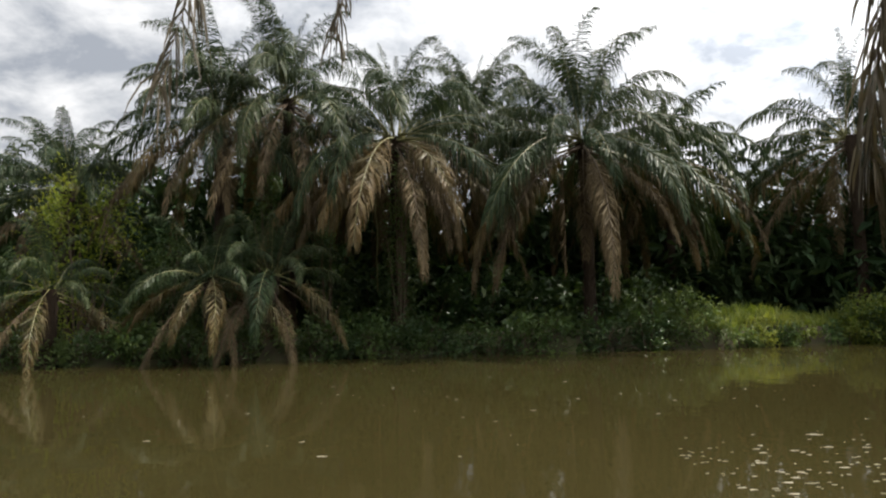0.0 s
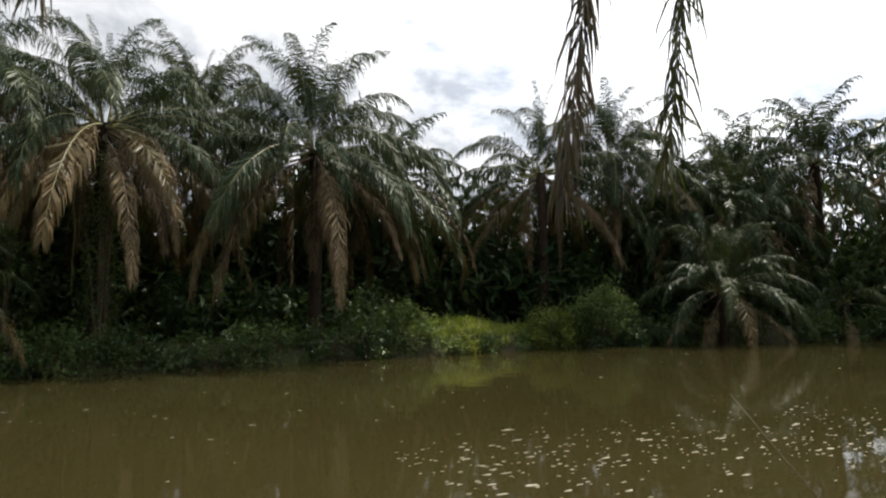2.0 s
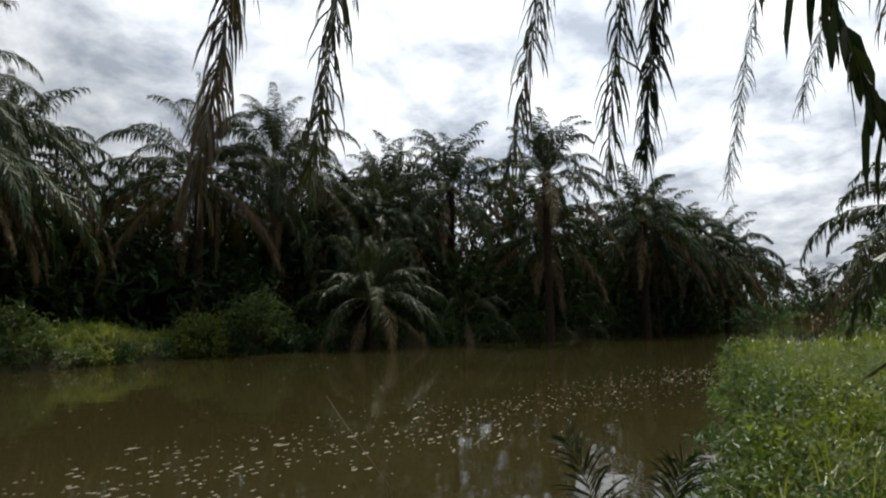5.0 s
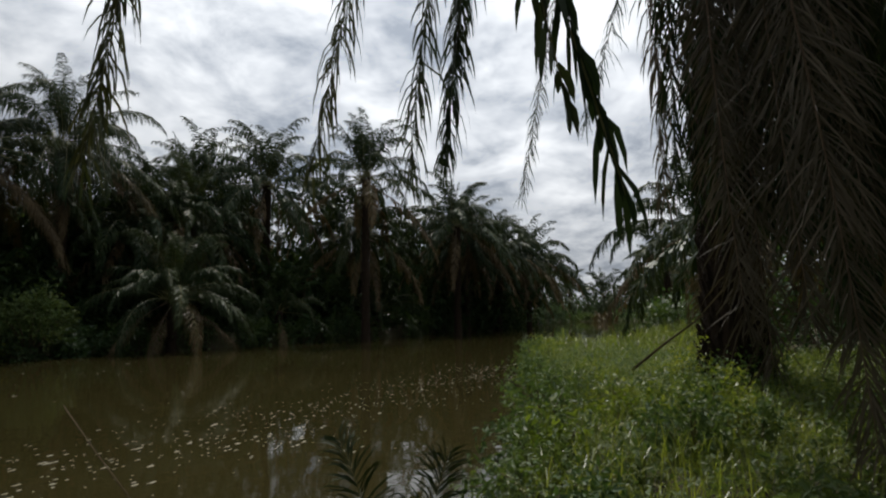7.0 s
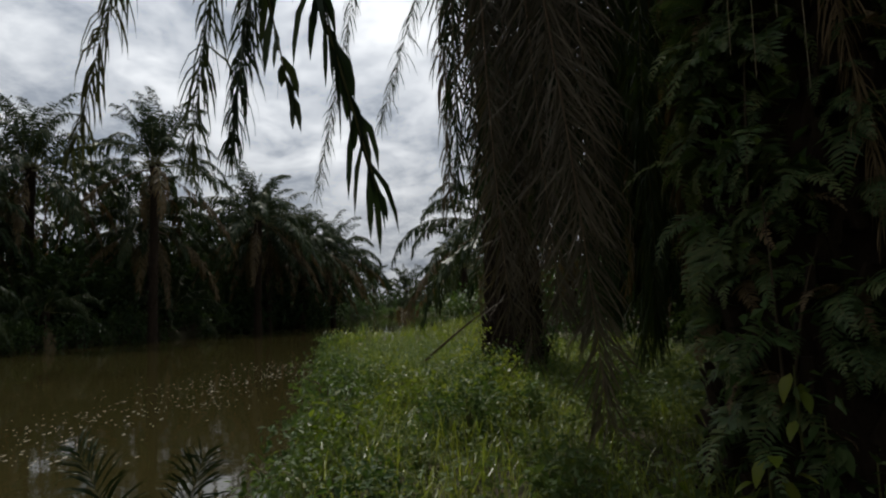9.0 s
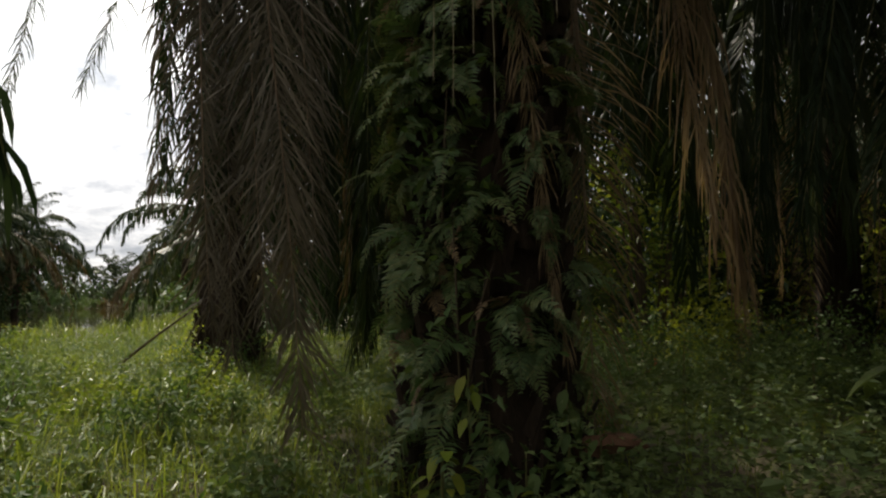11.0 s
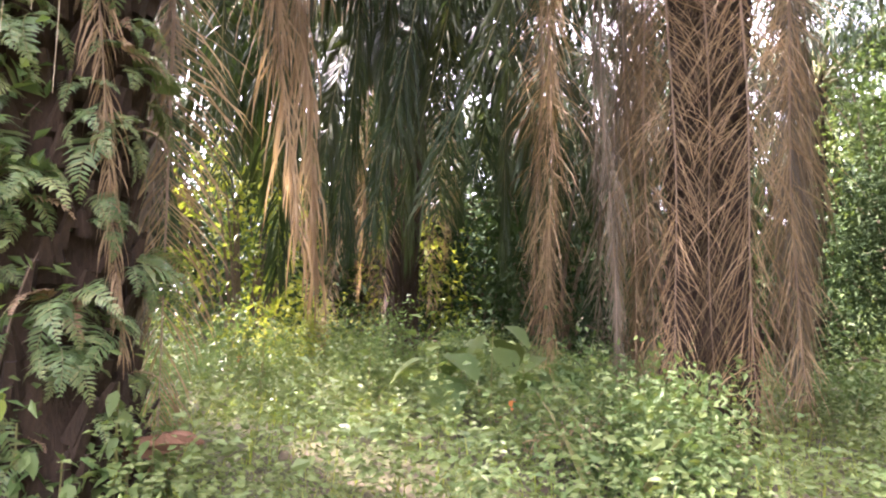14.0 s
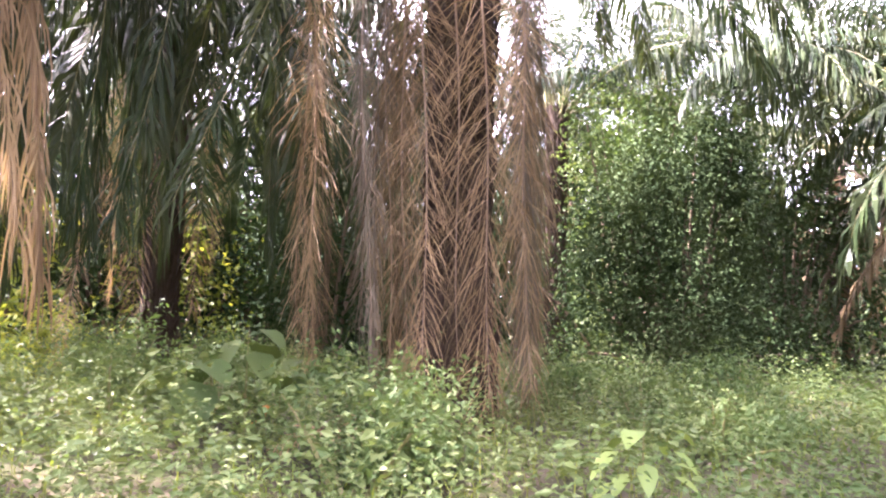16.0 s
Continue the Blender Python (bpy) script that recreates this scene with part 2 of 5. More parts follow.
def blades(p, d, w, length, width, droop, plain=False):
    """Long narrow blades from p along d with width along w, sagging by droop; 7 vertices each, or 5 for far ones."""
    down = np.array([0, 0, -1.0])
    d1 = unit(d)
    if plain:
        q1 = p + d1 * (length * 0.5)[:, None]
        q3 = q1 + unit(d1 + 1.6 * droop[:, None] * down) * (length * 0.5)[:, None]
        h = w * width[:, None] * 0.5
        v = np.stack([p - h * 0.6, p + h * 0.6, q1 - h, q1 + h, q3], axis=1)
        base = (np.arange(len(p)) * 5)[:, None]
        return v.reshape(-1, 3), (base + np.array([[0, 1, 3, 2]])).tolist() + (base + np.array([[2, 3, 4]])).tolist()
    d2 = unit(d1 + droop[:, None] * down)
    d3 = unit(d2 + droop[:, None] * down * 1.2)
    q1 = p + d1 * (length * 0.38)[:, None]
    q2 = q1 + d2 * (length * 0.34)[:, None]
    q3 = q2 + d3 * (length * 0.28)[:, None]
    h = w * width[:, None] * 0.5
    v = np.stack([p - h * 0.55, p + h * 0.55, q1 - h, q1 + h, q2 - h * 0.75, q2 + h * 0.75, q3], axis=1)
    n = len(p)
    base = (np.arange(n) * 7)[:, None]
    quads = np.concatenate([base + np.array([[0, 1, 3, 2]]), base + np.array([[2, 3, 5, 4]])])
    tris = base + np.array([[4, 5, 6]])
    return v.reshape(-1, 3), quads.tolist() + tris.tolist()


def leaves(p, d, nrm, length, width, fold=0.25):
    """Pointed oval leaves from p along d, creased down the middle; 4 vertices, 2 triangles each."""
    d, nrm = unit(d), unit(nrm)
    s = unit(np.cross(d, nrm))
    nrm = np.cross(s, d)
    l, w = length[:, None], width[:, None] * 0.5
    tip = p + d * l - nrm * l * 0.12
    a, b = p + d * l * 0.42 + s * w + nrm * w * fold, p + d * l * 0.42 - s * w + nrm * w * fold
    v = np.stack([p, a, tip, b], axis=1)
    base = (np.arange(len(p)) * 4)[:, None]
    f = np.concatenate([base + np.array([[0, 2, 1]]), base + np.array([[0, 3, 2]])])
    return v.reshape(-1, 3), f.tolist()


# ---- palm fronds ----
def frond_mesh(name, pts, side, n, blade, wide, sag, mats, seed, rib=0.035, ragged=0.12, start=0.16, lift=0.3, plain=False, loose=(8, 0.32, 0.8, 1.15), taper=0.62, spread=(78, 38)):
    """A feather frond along the planar curve pts: a tapering midrib with leaflets on both sides."""
    rng = np.random.default_rng(seed)
    pts = np.asarray(pts, float)
    tan = unit(np.gradient(pts, axis=0))
    side = unit(np.asarray(side, float))
    par = np.linspace(0, 1, len(pts))
    rv, rf = tube(pts, rib * (1.0 - 0.86 * par ** 0.8) * np.where(par < 0.06, 1.8, 1.0), 4)
    s = np.tile(start + (1 - start) * (np.arange(n) + 0.5) / n, 2) + rng.normal(0, 0.25 / n, 2 * n)
    s = np.clip(s, 0, 1)
    keep = rng.random(2 * n) > ragged
    sg = np.repeat([-1.0, 1.0], n)[keep]
    s = s[keep]
    at = lambda arr: np.stack([np.interp(s, par, arr[:, k]) for k in range(3)], axis=1)
    p, t = at(pts), unit(at(tan))
    nr = np.cross(t, side[None])
    nr = nr * np.where(nr[:, 2:3] < -0.2, -1, 1)
    m = len(s)
    a = np.radians(spread[0] + (spread[1] - spread[0]) * s + rng.normal(0, loose[0], m))
    b = rng.normal(lift, loose[1], m)
    d = t * np.cos(a)[:, None] + (side * (sg * np.cos(b))[:, None] + nr * np.sin(b)[:, None]) * np.sin(a)[:, None]
    d = unit(d + np.array([0, 0, -0.4]) * (sag * rng.uniform(0.6, 1.4, m))[:, None])
    w = unit(t - d * np.sum(t * d, axis=1, keepdims=True))
    tw = rng.normal(0, 0.5, m)[:, None]
    w = unit(w * np.cos(tw) + np.cross(d, w) * np.sin(tw))
    prof = np.clip(np.minimum((s - start + 0.05) / 0.28, 1.0), 0.25, 1) * (1 - taper * np.clip((s - 0.45) / 0.55, 0, 1) ** 1.4)
    lv, lf = blades(p, d, w, blade * prof * rng.uniform(loose[2], loose[3], m), wide * rng.uniform(0.75, 1.2, m) * (0.6 + 0.4 * prof), sag * rng.uniform(0.5, 1.6, m), plain)
    off = len(rv)
    verts = np.concatenate([rv, lv])
    faces = [list(f) for f in rf] + [[i + off for i in f] for f in lf]
    return mesh_of(name, verts, faces, mats, [1] * len(rf) + [0] * len(lf))


def arch(length, a0, a1, k=12, ease=1.3, knee=None):
    """Points of a frond's midrib in the xz plane that leaves at a0 and ends at a1 degrees of slope."""
    par = np.linspace(0, 1, k)
    ang = np.radians(a0 + (a1 - a0) * (np.minimum(1, par / knee) if knee else par ** ease))
    step = length / (k - 1)
    x = np.concatenate([[0], np.cumsum(np.cos(ang[:-1]) * step)])
    z = np.concatenate([[0], np.cumsum(np.sin(ang[:-1]) * step)])
    return np.stack([x, np.zeros(k), z], axis=1)


KINDS = {  # slope at the base, slope at the tip, sag of the leaflets, materials
    "spear": (88, 50, 1.3, (GREEN, RACHIS)), "upright": (82, -36, 1.7, (GREEN, RACHIS)), "arching": (54, -78, 1.9, (GREEN, RACHIS)),
    "spreading": (28, -82, 1.8, (GREEN, RACHIS)), "lowered": (-4, -86, 1.5, (GREEN, RACHIS)), "yellowing": (-16, -82, 1.8, (YELLOW, RACHIS)),
    "dry": (-26, -86, 1.9, (DRY, RACHIS_DRY)), "skirt": (-6, -89, 0.4, (DRY, RACHIS_DRY))}
LIBRARY = {}
for detail, count, wide, joints in (("near", 100, 0.054, 11), ("far", 128, 0.049, 11), ("middle", 54, 0.115, 9), ("remote", 28, 0.205, 7)):
    for kind, (a0, a1, sag, mats) in KINDS.items():
        # dry fronds of the farther palms take the brown with shade in it
        if detail != "near" and mats[0] == DRY:
            mats = (UMBER, TWIG)
        for v in range(3 if detail != "remote" else 2):
            pts = arch(6.8, a0 + 5 * (v - 1), a1 - (5 * (v - 1) if kind != "skirt" else 0.5 * v), joints if kind != "skirt" else joints + 6, {"spear": 3.0, "upright": 2.8, "arching": 1.6}.get(kind, 1.3), 0.13 if kind == "skirt" else None)
            blade = (0.9 if kind == "spear" else 1.1 if kind == "skirt" else 1.0 if mats[0] in (DRY, UMBER) else 1.3)
            LIBRARY[detail, kind, v] = frond_mesh("frond", pts, (0, 1, 0), count if (detail, kind) != ("near", "skirt") else 112, blade, wide * (0.9 if kind in ("spear", "upright") else 1 if mats[0] not in (DRY, UMBER) else 0.31 if detail == "near" else 0.75), sag, mats, 11 * v + len(kind), ragged=0.06 if mats[0] in (GREEN, OLIVE) else 0.12, plain=detail != "near", loose=(6, 0.22, 0.8, 1.15) if kind == "skirt" else (8, 0.32, 0.8, 1.15))


def trunk_mesh(height, radius, seed, stubs):
    """A palm trunk clad in the stumps of old leaf stalks."""
    rng = np.random.default_rng(seed)
    k = 10
    h = np.linspace(0, 1, k)
    rad = radius * (1.18 - 0.35 * np.minimum(h / 0.25, 1) + 0.12 * h) * (1 + rng.normal(0, 0.03, k))
    pts = np.stack([0.05 * np.sin(3 * h), 0.05 * np.cos(2 * h) - 0.05, h * height], axis=1)
    verts, faces = tube(pts, rad, 12)
    vs, fs = [verts], [list(f) for f in faces]
    off = len(verts)
    for i in range(stubs):
        z = (i + 0.5) / stubs * height
        a = i * 2.39996 + rng.normal(0, 0.12)
        r0 = np.interp(z / height, h, rad) * 0.93
        out = np.array([math.cos(a), math.sin(a), 0])
        sd = np.array([-math.sin(a), math.cos(a), 0])
        up = np.array([0, 0, 1.0])
        ln, wd, th = rng.uniform(0.06, 0.22), rng.uniform(0.035, 0.08), rng.uniform(0.03, 0.10)
        c0 = out * r0 + up * z + pts[0] * 0
        way = unit(out * rng.uniform(0.4, 1.1) + up)
        c1 = c0 + way * ln
        quad = lambda c, f: [c - sd * wd * f, c + sd * wd * f, c + sd * wd * f * 0.6 + (out - up * 0.3) * th * f, c - sd * wd * f * 0.6 + (out - up * 0.3) * th * f]
        vs.append(np.array(quad(c0 - up * 0.1, 1.0) + quad(c1 + sd * rng.uniform(-0.04, 0.04), rng.uniform(0.2, 0.55))))
        fs += [[off + q for q in f] for f in ((0, 1, 5, 4), (1, 2, 6, 5), (2, 3, 7, 6), (3, 0, 4, 7), (4, 5, 6, 7))]
        off += 8
    return mesh_of("trunk", np.concatenate(vs), fs, [BARK])


TRUNKS = {h: trunk_mesh(h, 0.33, int(h), int(h * 13)) for h in (1.0, 3.0, 6.0, 9.0, 12.0)}
CLOSE_TRUNK = trunk_mesh(6.5, 0.58, 66, 620)


def oil_palm(x, y, base, crown, seed, detail="far", size=1.0, mix=(2, 6, 9, 9, 6, 2, 5, 3), label="", group="", lean=(0, 0), trunk=None, girth=1.0, free=None, free_low=None, drape=1.0):
    """A palm with its trunk and one part per frond. mix: how many fronds of each kind, from the spear to the dry skirt."""
    rng = random.Random(seed)
    palm = tagged(new("oil_palm"), label or "tall oil palm with arching green fronds and dry brown skirt", "palm tree", group)
    palm.location = (x, y, base)
    palm.rotation_euler = (radians(lean[0]), radians(lean[1]), 0)
    tall = max(0.4, crown - base)
    key = trunk or min(TRUNKS, key=lambda h: abs(h - tall))
    close = detail == "near"
    thick = girth * (0.59 if close else 1)
    child("trunk", CLOSE_TRUNK if close else TRUNKS[key], palm, Matrix.Diagonal((thick, thick, tall / (6.5 if close else key), 1)))
    turn = rng.uniform(0, 6.28)
    i = 0
    for kind, many in zip(KINDS, mix):
        for _ in range(many):
            i += 1
            az = turn + i * 2.39996 + rng.uniform(-0.25, 0.25)
            low = kind in ("spreading", "lowered", "yellowing", "dry", "skirt")
            if low and free_low and (math.degrees(az) - free_low[0]) % 360 < free_low[1] - free_low[0]:
                continue
            if free and kind not in ("spear", "skirt") and (math.degrees(az) - free[0]) % 360 < free[1] - free[0]:
                continue
            v = rng.randrange(2 if detail == "remote" else 3)
            k = size * rng.uniform(0.78, 1.12) * (0.8 if kind == "spear" else 1.12 if kind == "spreading" else (1.12 if close else 1.32) if kind in ("lowered", "dry", "yellowing") else drape if kind == "skirt" else 1.0)
            out = 0.3 * girth
            sway = {"skirt": 0.1, "dry": 0.35, "yellowing": 0.5, "lowered": 0.6}.get(kind, 1.0)
            m = (Matrix.Translation((math.cos(az) * out, math.sin(az) * out, tall + rng.uniform(-0.35, 0.15) - (0.4 if kind in ("dry", "skirt") else 0)))
                 @ Matrix.Rotation(az, 4, "Z") @ Matrix.Rotation(rng.uniform(-0.12, 0.12) * sway, 4, "Y") @ Matrix.Rotation(rng.uniform(-0.3, 0.3) * sway, 4, "X") @ Matrix.Scale(k, 4))
            child("frond", LIBRARY[detail, kind, v], palm, m, {"yellowing": "yellowing frond", "dry": "dry brown frond", "skirt": "dry brown hanging frond"}.get(kind, ""))
    return palm


def hanging_frond(palm, tip, seed, mats, blade=0.6, n=300, wide=0.038, sag=1.5, rise=1.6, fall=2.4, label="", ragged=0.22, start=0.2, up=(0, 0), spread=(62, 30), rib=0.03, loose=None, twist=0.0):
    """A frond that arches out of the palm's crown and hangs down to tip; up: how its hanging end leans, in metres along x and y for each metre up; twist: degrees that it has turned about its midrib."""
    c = Vector(palm.location)
    tip, lean = np.array(tip, float), np.array([up[0], up[1], 1.0])
    out = Vector((tip[0] - c.x, tip[1] - c.y, 0)).normalized()
    p0, bend = np.array((c.x, c.y, palm["crown"])), tip + lean * fall
    over = bend + lean * rise
    par = np.linspace(0, 1, 14)[:, None]
    way = np.concatenate([(1 - par) ** 2 * p0 + 2 * (1 - par) * par * over + par ** 2 * bend, (bend + (tip - bend) * np.linspace(0, 1, 13)[1:, None])])
    run = np.concatenate([[0], np.cumsum(np.linalg.norm(np.diff(way, axis=0), axis=1))])
    even = np.linspace(0, run[-1], 26)
    pts = np.stack([np.interp(even, run, way[:, k]) for k in range(3)], axis=1)
    pts[:, :2] += 0.03 * np.sin(even * 1.3 + seed)[:, None] * np.array([1.0, 0.4])
    broad = Matrix.Rotation(radians(twist), 3, "Z") @ Vector((-out.y, out.x, 0))
    turned = np.array(palm.rotation_euler.to_matrix())
    pts = (pts - np.array(c)) @ turned
    me = frond_mesh("frond", pts, np.array(broad) @ turned, n, blade, wide, sag, mats, seed, rib, ragged, start, 0.0, loose=loose or (13, 0.7 if sag > 1 else 0.3, 0.45, 1.35), taper=0.45, spread=spread)
    return child("frond", me, palm, None, label)


# ---- ground and water ----
NEAR_X, NEAR_Y = (-400, -60, -10, 0, 8, 14, 24, 29, 36, 50, 80, 118, 400), (-6, -2, 0.6, 1.0, 1.9, 3.0, 5.1, 4.6, 1.8, 0.4, 0.4, 3.0, 3.0)
FAR_X, FAR_Y = (-400, -60, -20, 0, 14, 20.5, 22.5, 30, 38, 54, 72, 115, 400), (36, 31, 29.8, 31, 31.3, 32.6, 33.2, 30.8, 27.6, 23, 18.5, 16.5, 16.5)


def ground_z(x, y):
    x, y = np.asarray(x, float), np.asarray(y, float)
    wob = 0.35 * np.sin(x * 0.9 + 0.7 * y) + 0.25 * np.sin(x * 2.3 + 1.1)
    d = np.maximum(np.interp(x, NEAR_X, NEAR_Y) - y + wob * 0.5, y - np.interp(x, FAR_X, FAR_Y) + wob)
    e = np.clip(np.where(y > 15, (d + 0.35) / 0.7, (d + 0.9) / 1.5), 0, 1)
    e = e * e * (3 - 2 * e)
    z = -0.8 + e * np.where(y > 15, 1.7, 1.45)
    z = z + 0.7 * np.exp(-((x - 16.2) / 3.2) ** 2 - ((y - 35.0) / 2.2) ** 2) * e
    dam = np.clip((x - 112) / 10, 0, 1)
    z = z * (1 - dam) + 1.0 * dam
    bump = 0.06 * np.sin(x * 1.3 + 2 * np.sin(y * 0.7)) + 0.05 * np.sin(y * 1.9 + 1.5 * np.sin(x * 0.8))
    return z + bump * e


def gz(x, y):
    return float(ground_z(x, y))


def build_ground():
    def axis(lo, hi, step):
        mid = np.arange(lo, hi + 1e-6, step)
        far = np.cumsum(step * 1.28 ** np.arange(1, 26))
        return np.concatenate([lo - far[::-1], mid, hi + far])
    xs, ys = axis(-32, 62, 0.85), axis(-30, 50, 0.7)
    X, Y = np.meshgrid(xs, ys, indexing="ij")
    V = np.stack([X, Y, ground_z(X, Y)], axis=-1).reshape(-1, 3)
    a, b = len(xs), len(ys)
    I = np.arange(a * b).reshape(a, b)
    F = np.stack([I[:-1, :-1], I[1:, :-1], I[1:, 1:], I[:-1, 1:]], axis=-1).reshape(-1, 4)
    tagged(new("ground", mesh_of("ground", V, F.tolist(), [SOIL], smooth=True)), "dark soil and leaf litter of the river banks", "ground", kind="structure")
    W = np.array([(-600, -60, 0), (600, -60, 0), (600, 120, 0), (-600, 120, 0)], float)
    tagged(new("water", mesh_of("water", W, [(0, 1, 2, 3)], [WATER])), "calm muddy olive-brown river water", "water", kind="structure")


build_ground()

# ---- palms of the far bank ----
FAR = "oil palms along the far bank"
LUSH, BROWNISH, SLIM = (2, 6, 9, 9, 8, 2, 7, 4), (2, 5, 8, 8, 5, 8, 9, 5), (2, 6, 6, 6, 5, 2, 5, 3)
FULL, BARE, TIGHT = (2, 6, 9, 9, 6, 1, 5, 2), (2, 6, 9, 5, 0, 0, 1, 0), (2, 7, 7, 6, 3, 1, 3, 1)
FAR_PALMS = [  # x, y, crown height, seed, size, mix
    (7.9, 34.0, 11.2, 3, 1.08, LUSH), (-2.4, 35.1, 11.9, 5, 1.05, BROWNISH),
    (-8.6, 36.2, 14.6, 8, 1.0, SLIM), (-12.8, 36.8, 13.6, 13, 1.05, FULL),
    (2.3, 41.6, 14.5, 21, 1.0, FULL), (-21.4, 36.5, 9.6, 34, 0.8, BARE),
    (-25.2, 41.7, 10.4, 35, 0.8, FULL), (24.6, 37.2, 11.9, 55, 1.08, LUSH),
    (31.1, 37.2, 13.6, 56, 1.0, FULL), (14.6, 40.4, 11.6, 57, 0.9, FULL),
    (45.2, 31.2, 13.0, 61, 1.0, FULL), (45.4, 38.5, 13.0, 62, 1.0, FULL),
    (46.4, 22.6, 13.2, 63, 0.9, TIGHT), (57.6, 18.4, 10.3, 64, 0.9, FULL),
    (77.0, 15.4, 8.4, 65, 0.95, FULL), (39.2, 39.0, 10.0, 66, 0.9, FULL),
    (51.8, 25.6, 9.6, 67, 0.9, LUSH), (39.6, 34.2, 9.6, 68, 0.9, LUSH), (64.0, 19.4, 9.6, 69, 0.9, LUSH), (70.5, 17.6, 8.8, 70, 0.9, LUSH), (36.4, 36.4, 9.0, 71, 0.9, LUSH)]
for i, (x, y, crown, seed, size, mix) in enumerate(FAR_PALMS):
    oil_palm(x, y, gz(x, y) - 0.1, crown, seed, "far" if i < 9 else "middle", size, [round(a * b) for a, b in zip(mix, (1.6, 1.3, 1.2, 1.1, 1.7, 1.8, 1.8, 0.8) if i < 10 else (1.6, 1.8, 1.2, 1.2, 1.8, 0.8, 1.2, 0.8))], group=FAR, girth=1.05, free=(180, 290) if seed == 55 else None)
# a second and third row, deeper in the plantation
rng = random.Random(77)
for row, (y0, n) in enumerate(((50, 11),)):
    for i in range(n):
        x = -46 + i * 10.5 + 5 * row + rng.uniform(-1.5, 1.5)
        y = y0 - 0.22 * max(0, x - 15) + rng.uniform(-1.5, 1.5)
        oil_palm(x, y, gz(x, y) - 0.1, rng.uniform(9.5, 11.8), 200 + i + 40 * row, "remote", 1.0, (1, 5, 8, 9, 9, 1, 5, 4), "oil palm deeper in the plantation", "oil palms deeper in the plantation")
for x, y, c in ((68, 21, 8.4), (84, 20, 7.2), (93, 19.5, 7.0), (103, 19, 6.6), (112, 20, 6.4), (126, 17, 5.4), (131, 11, 5.0), (128, 5, 4.8), (136, 1, 5.2), (126, -3, 5.2), (112, -3, 5.6), (90, -1, 6.0), (70, -0.5, 6.0),
               (72, 30, 9), (84, 29, 8.5), (97, 28, 8), (58, 32, 10)):
    oil_palm(x, y, gz(x, y) - 0.1, c, int(x * 3 + c), "remote", 0.95, (3, 12, 7, 7, 5, 0, 1, 1), "distant oil palm beside the river", "distant oil palms")
# young palms leaning over the water
for x, y, c, seed, size, mix in ((-18.4, 30.2, 3.6, 71, 0.66, (1, 3, 5, 4, 2, 6, 2, 0)), (-11.1, 30.8, 4.0, 72, 0.66, (1, 3, 4, 4, 2, 8, 4, 0)), (-8.4, 31.8, 4.1, 73, 0.66, (1, 4, 6, 5, 3, 2, 6, 0)),
                                 (32.6, 29.4, 3.4, 74, 0.8, (2, 12, 14, 10, 4, 3, 5, 0)), (53.0, 24.4, 2.4, 75, 0.75, (1, 4, 6, 5, 3, 0, 2, 0)), (42.0, 27.8, 2.4, 76, 0.6, (1, 4, 6, 5, 2, 0, 2, 0))):
    oil_palm(x, y, gz(x, y) - 0.1, c, seed, "far", size, mix, "young oil palm with yellowing fronds at the water's edge", "young oil palms at the water", trunk=3.0 if c > 3 else 1.0)

# ---- palms of the near bank ----
NEAR = "oil palms on the near bank"
fern_palm = oil_palm(4.84, -2.44, 0.45, 7.2, 91, "near", 1.0, (2, 8, 34, 18, 12, 2, 6, 8), "oil palm with a fern-covered trunk and drooping fronds", NEAR, trunk=6.0, girth=2.0, free=(62, 165), free_low=(0, 285), lean=(0, 2))
fern_palm["crown"] = 7.0
rear_palm = oil_palm(-3.2, -2.6, 0.5, 7.2, 92, "near", 1.0, (2, 14, 34, 0, 0, 0, 0, 0), "oil palm whose fronds hang over the bank", NEAR, trunk=6.0, girth=1.2, free=(10, 150), free_low=(-40, 240))
rear_palm["crown"] = 7.0
skirt_palm = oil_palm(1.66, -8.85, 0.6, 9.2, 97, "near", 1.0, (1, 8, 20, 22, 4, 0, 0, 0), "oil palm wrapped in a skirt of dry hanging fronds", NEAR, trunk=9.0, girth=1.5)
skirt_palm["crown"] = 9.0
edge_palm = oil_palm(13.95, -1.12, 0.55, 7.6, 94, "near", 1.0, (1, 5, 12, 10, 3, 0, 2, 1), "", NEAR, trunk=6.0, girth=1.8, free=(0, 222), drape=0.68)
edge_palm["crown"] = 7.4
mid_palm = oil_palm(9.1, -12.4, 0.6, 8.6, 95, "near", 1.0, (1, 8, 22, 20, 16, 0, 0, 6), "", NEAR, trunk=6.0, girth=1.2, drape=0.9)
mid_palm["crown"] = 8.4
oil_palm(-8.4, -16.8, 0.6, 8.4, 106, "near", 1.0, (1, 6, 16, 12, 2, 1, 1, 5), "", NEAR, trunk=6.0)
for x, y, s in ((-2.2, -21.0, 109), (0.9, -19.5, 110)):
    oil_palm(x, y, 0.6, 8.6, s, "near", 1.0, (1, 5, 9, 10, 3, 0, 0, 0), "", NEAR, free_low=(60, 120))
# extra palm, hidden by the fern trunk, to keep sun off mid_palm's fronds
oil_palm(13.6, -6.9, 0.6, 8.2, 107, "near", 1.0, (1, 4, 6, 5, 1, 0, 0, 3), "", NEAR, trunk=6.0)
for x, y, c, s in ((31.0, -5.4, 6.4, 96), (43, -2.5, 7.2, 97), (17.5, -11.0, 7.8, 98), (9.6, -23.5, 8.0, 99), (17, -22, 8.0, 100), (-8.5, -24.5, 8.2, 101), (-14, -17.0, 8.0, 102), (0.5, -30, 8.4, 103), (26, -12, 8.0, 104)):
    oil_palm(x, y, 0.6, c, s, "middle", 1.0, (1, 4, 8, 8, 6, 0, 3, 4), "", NEAR)
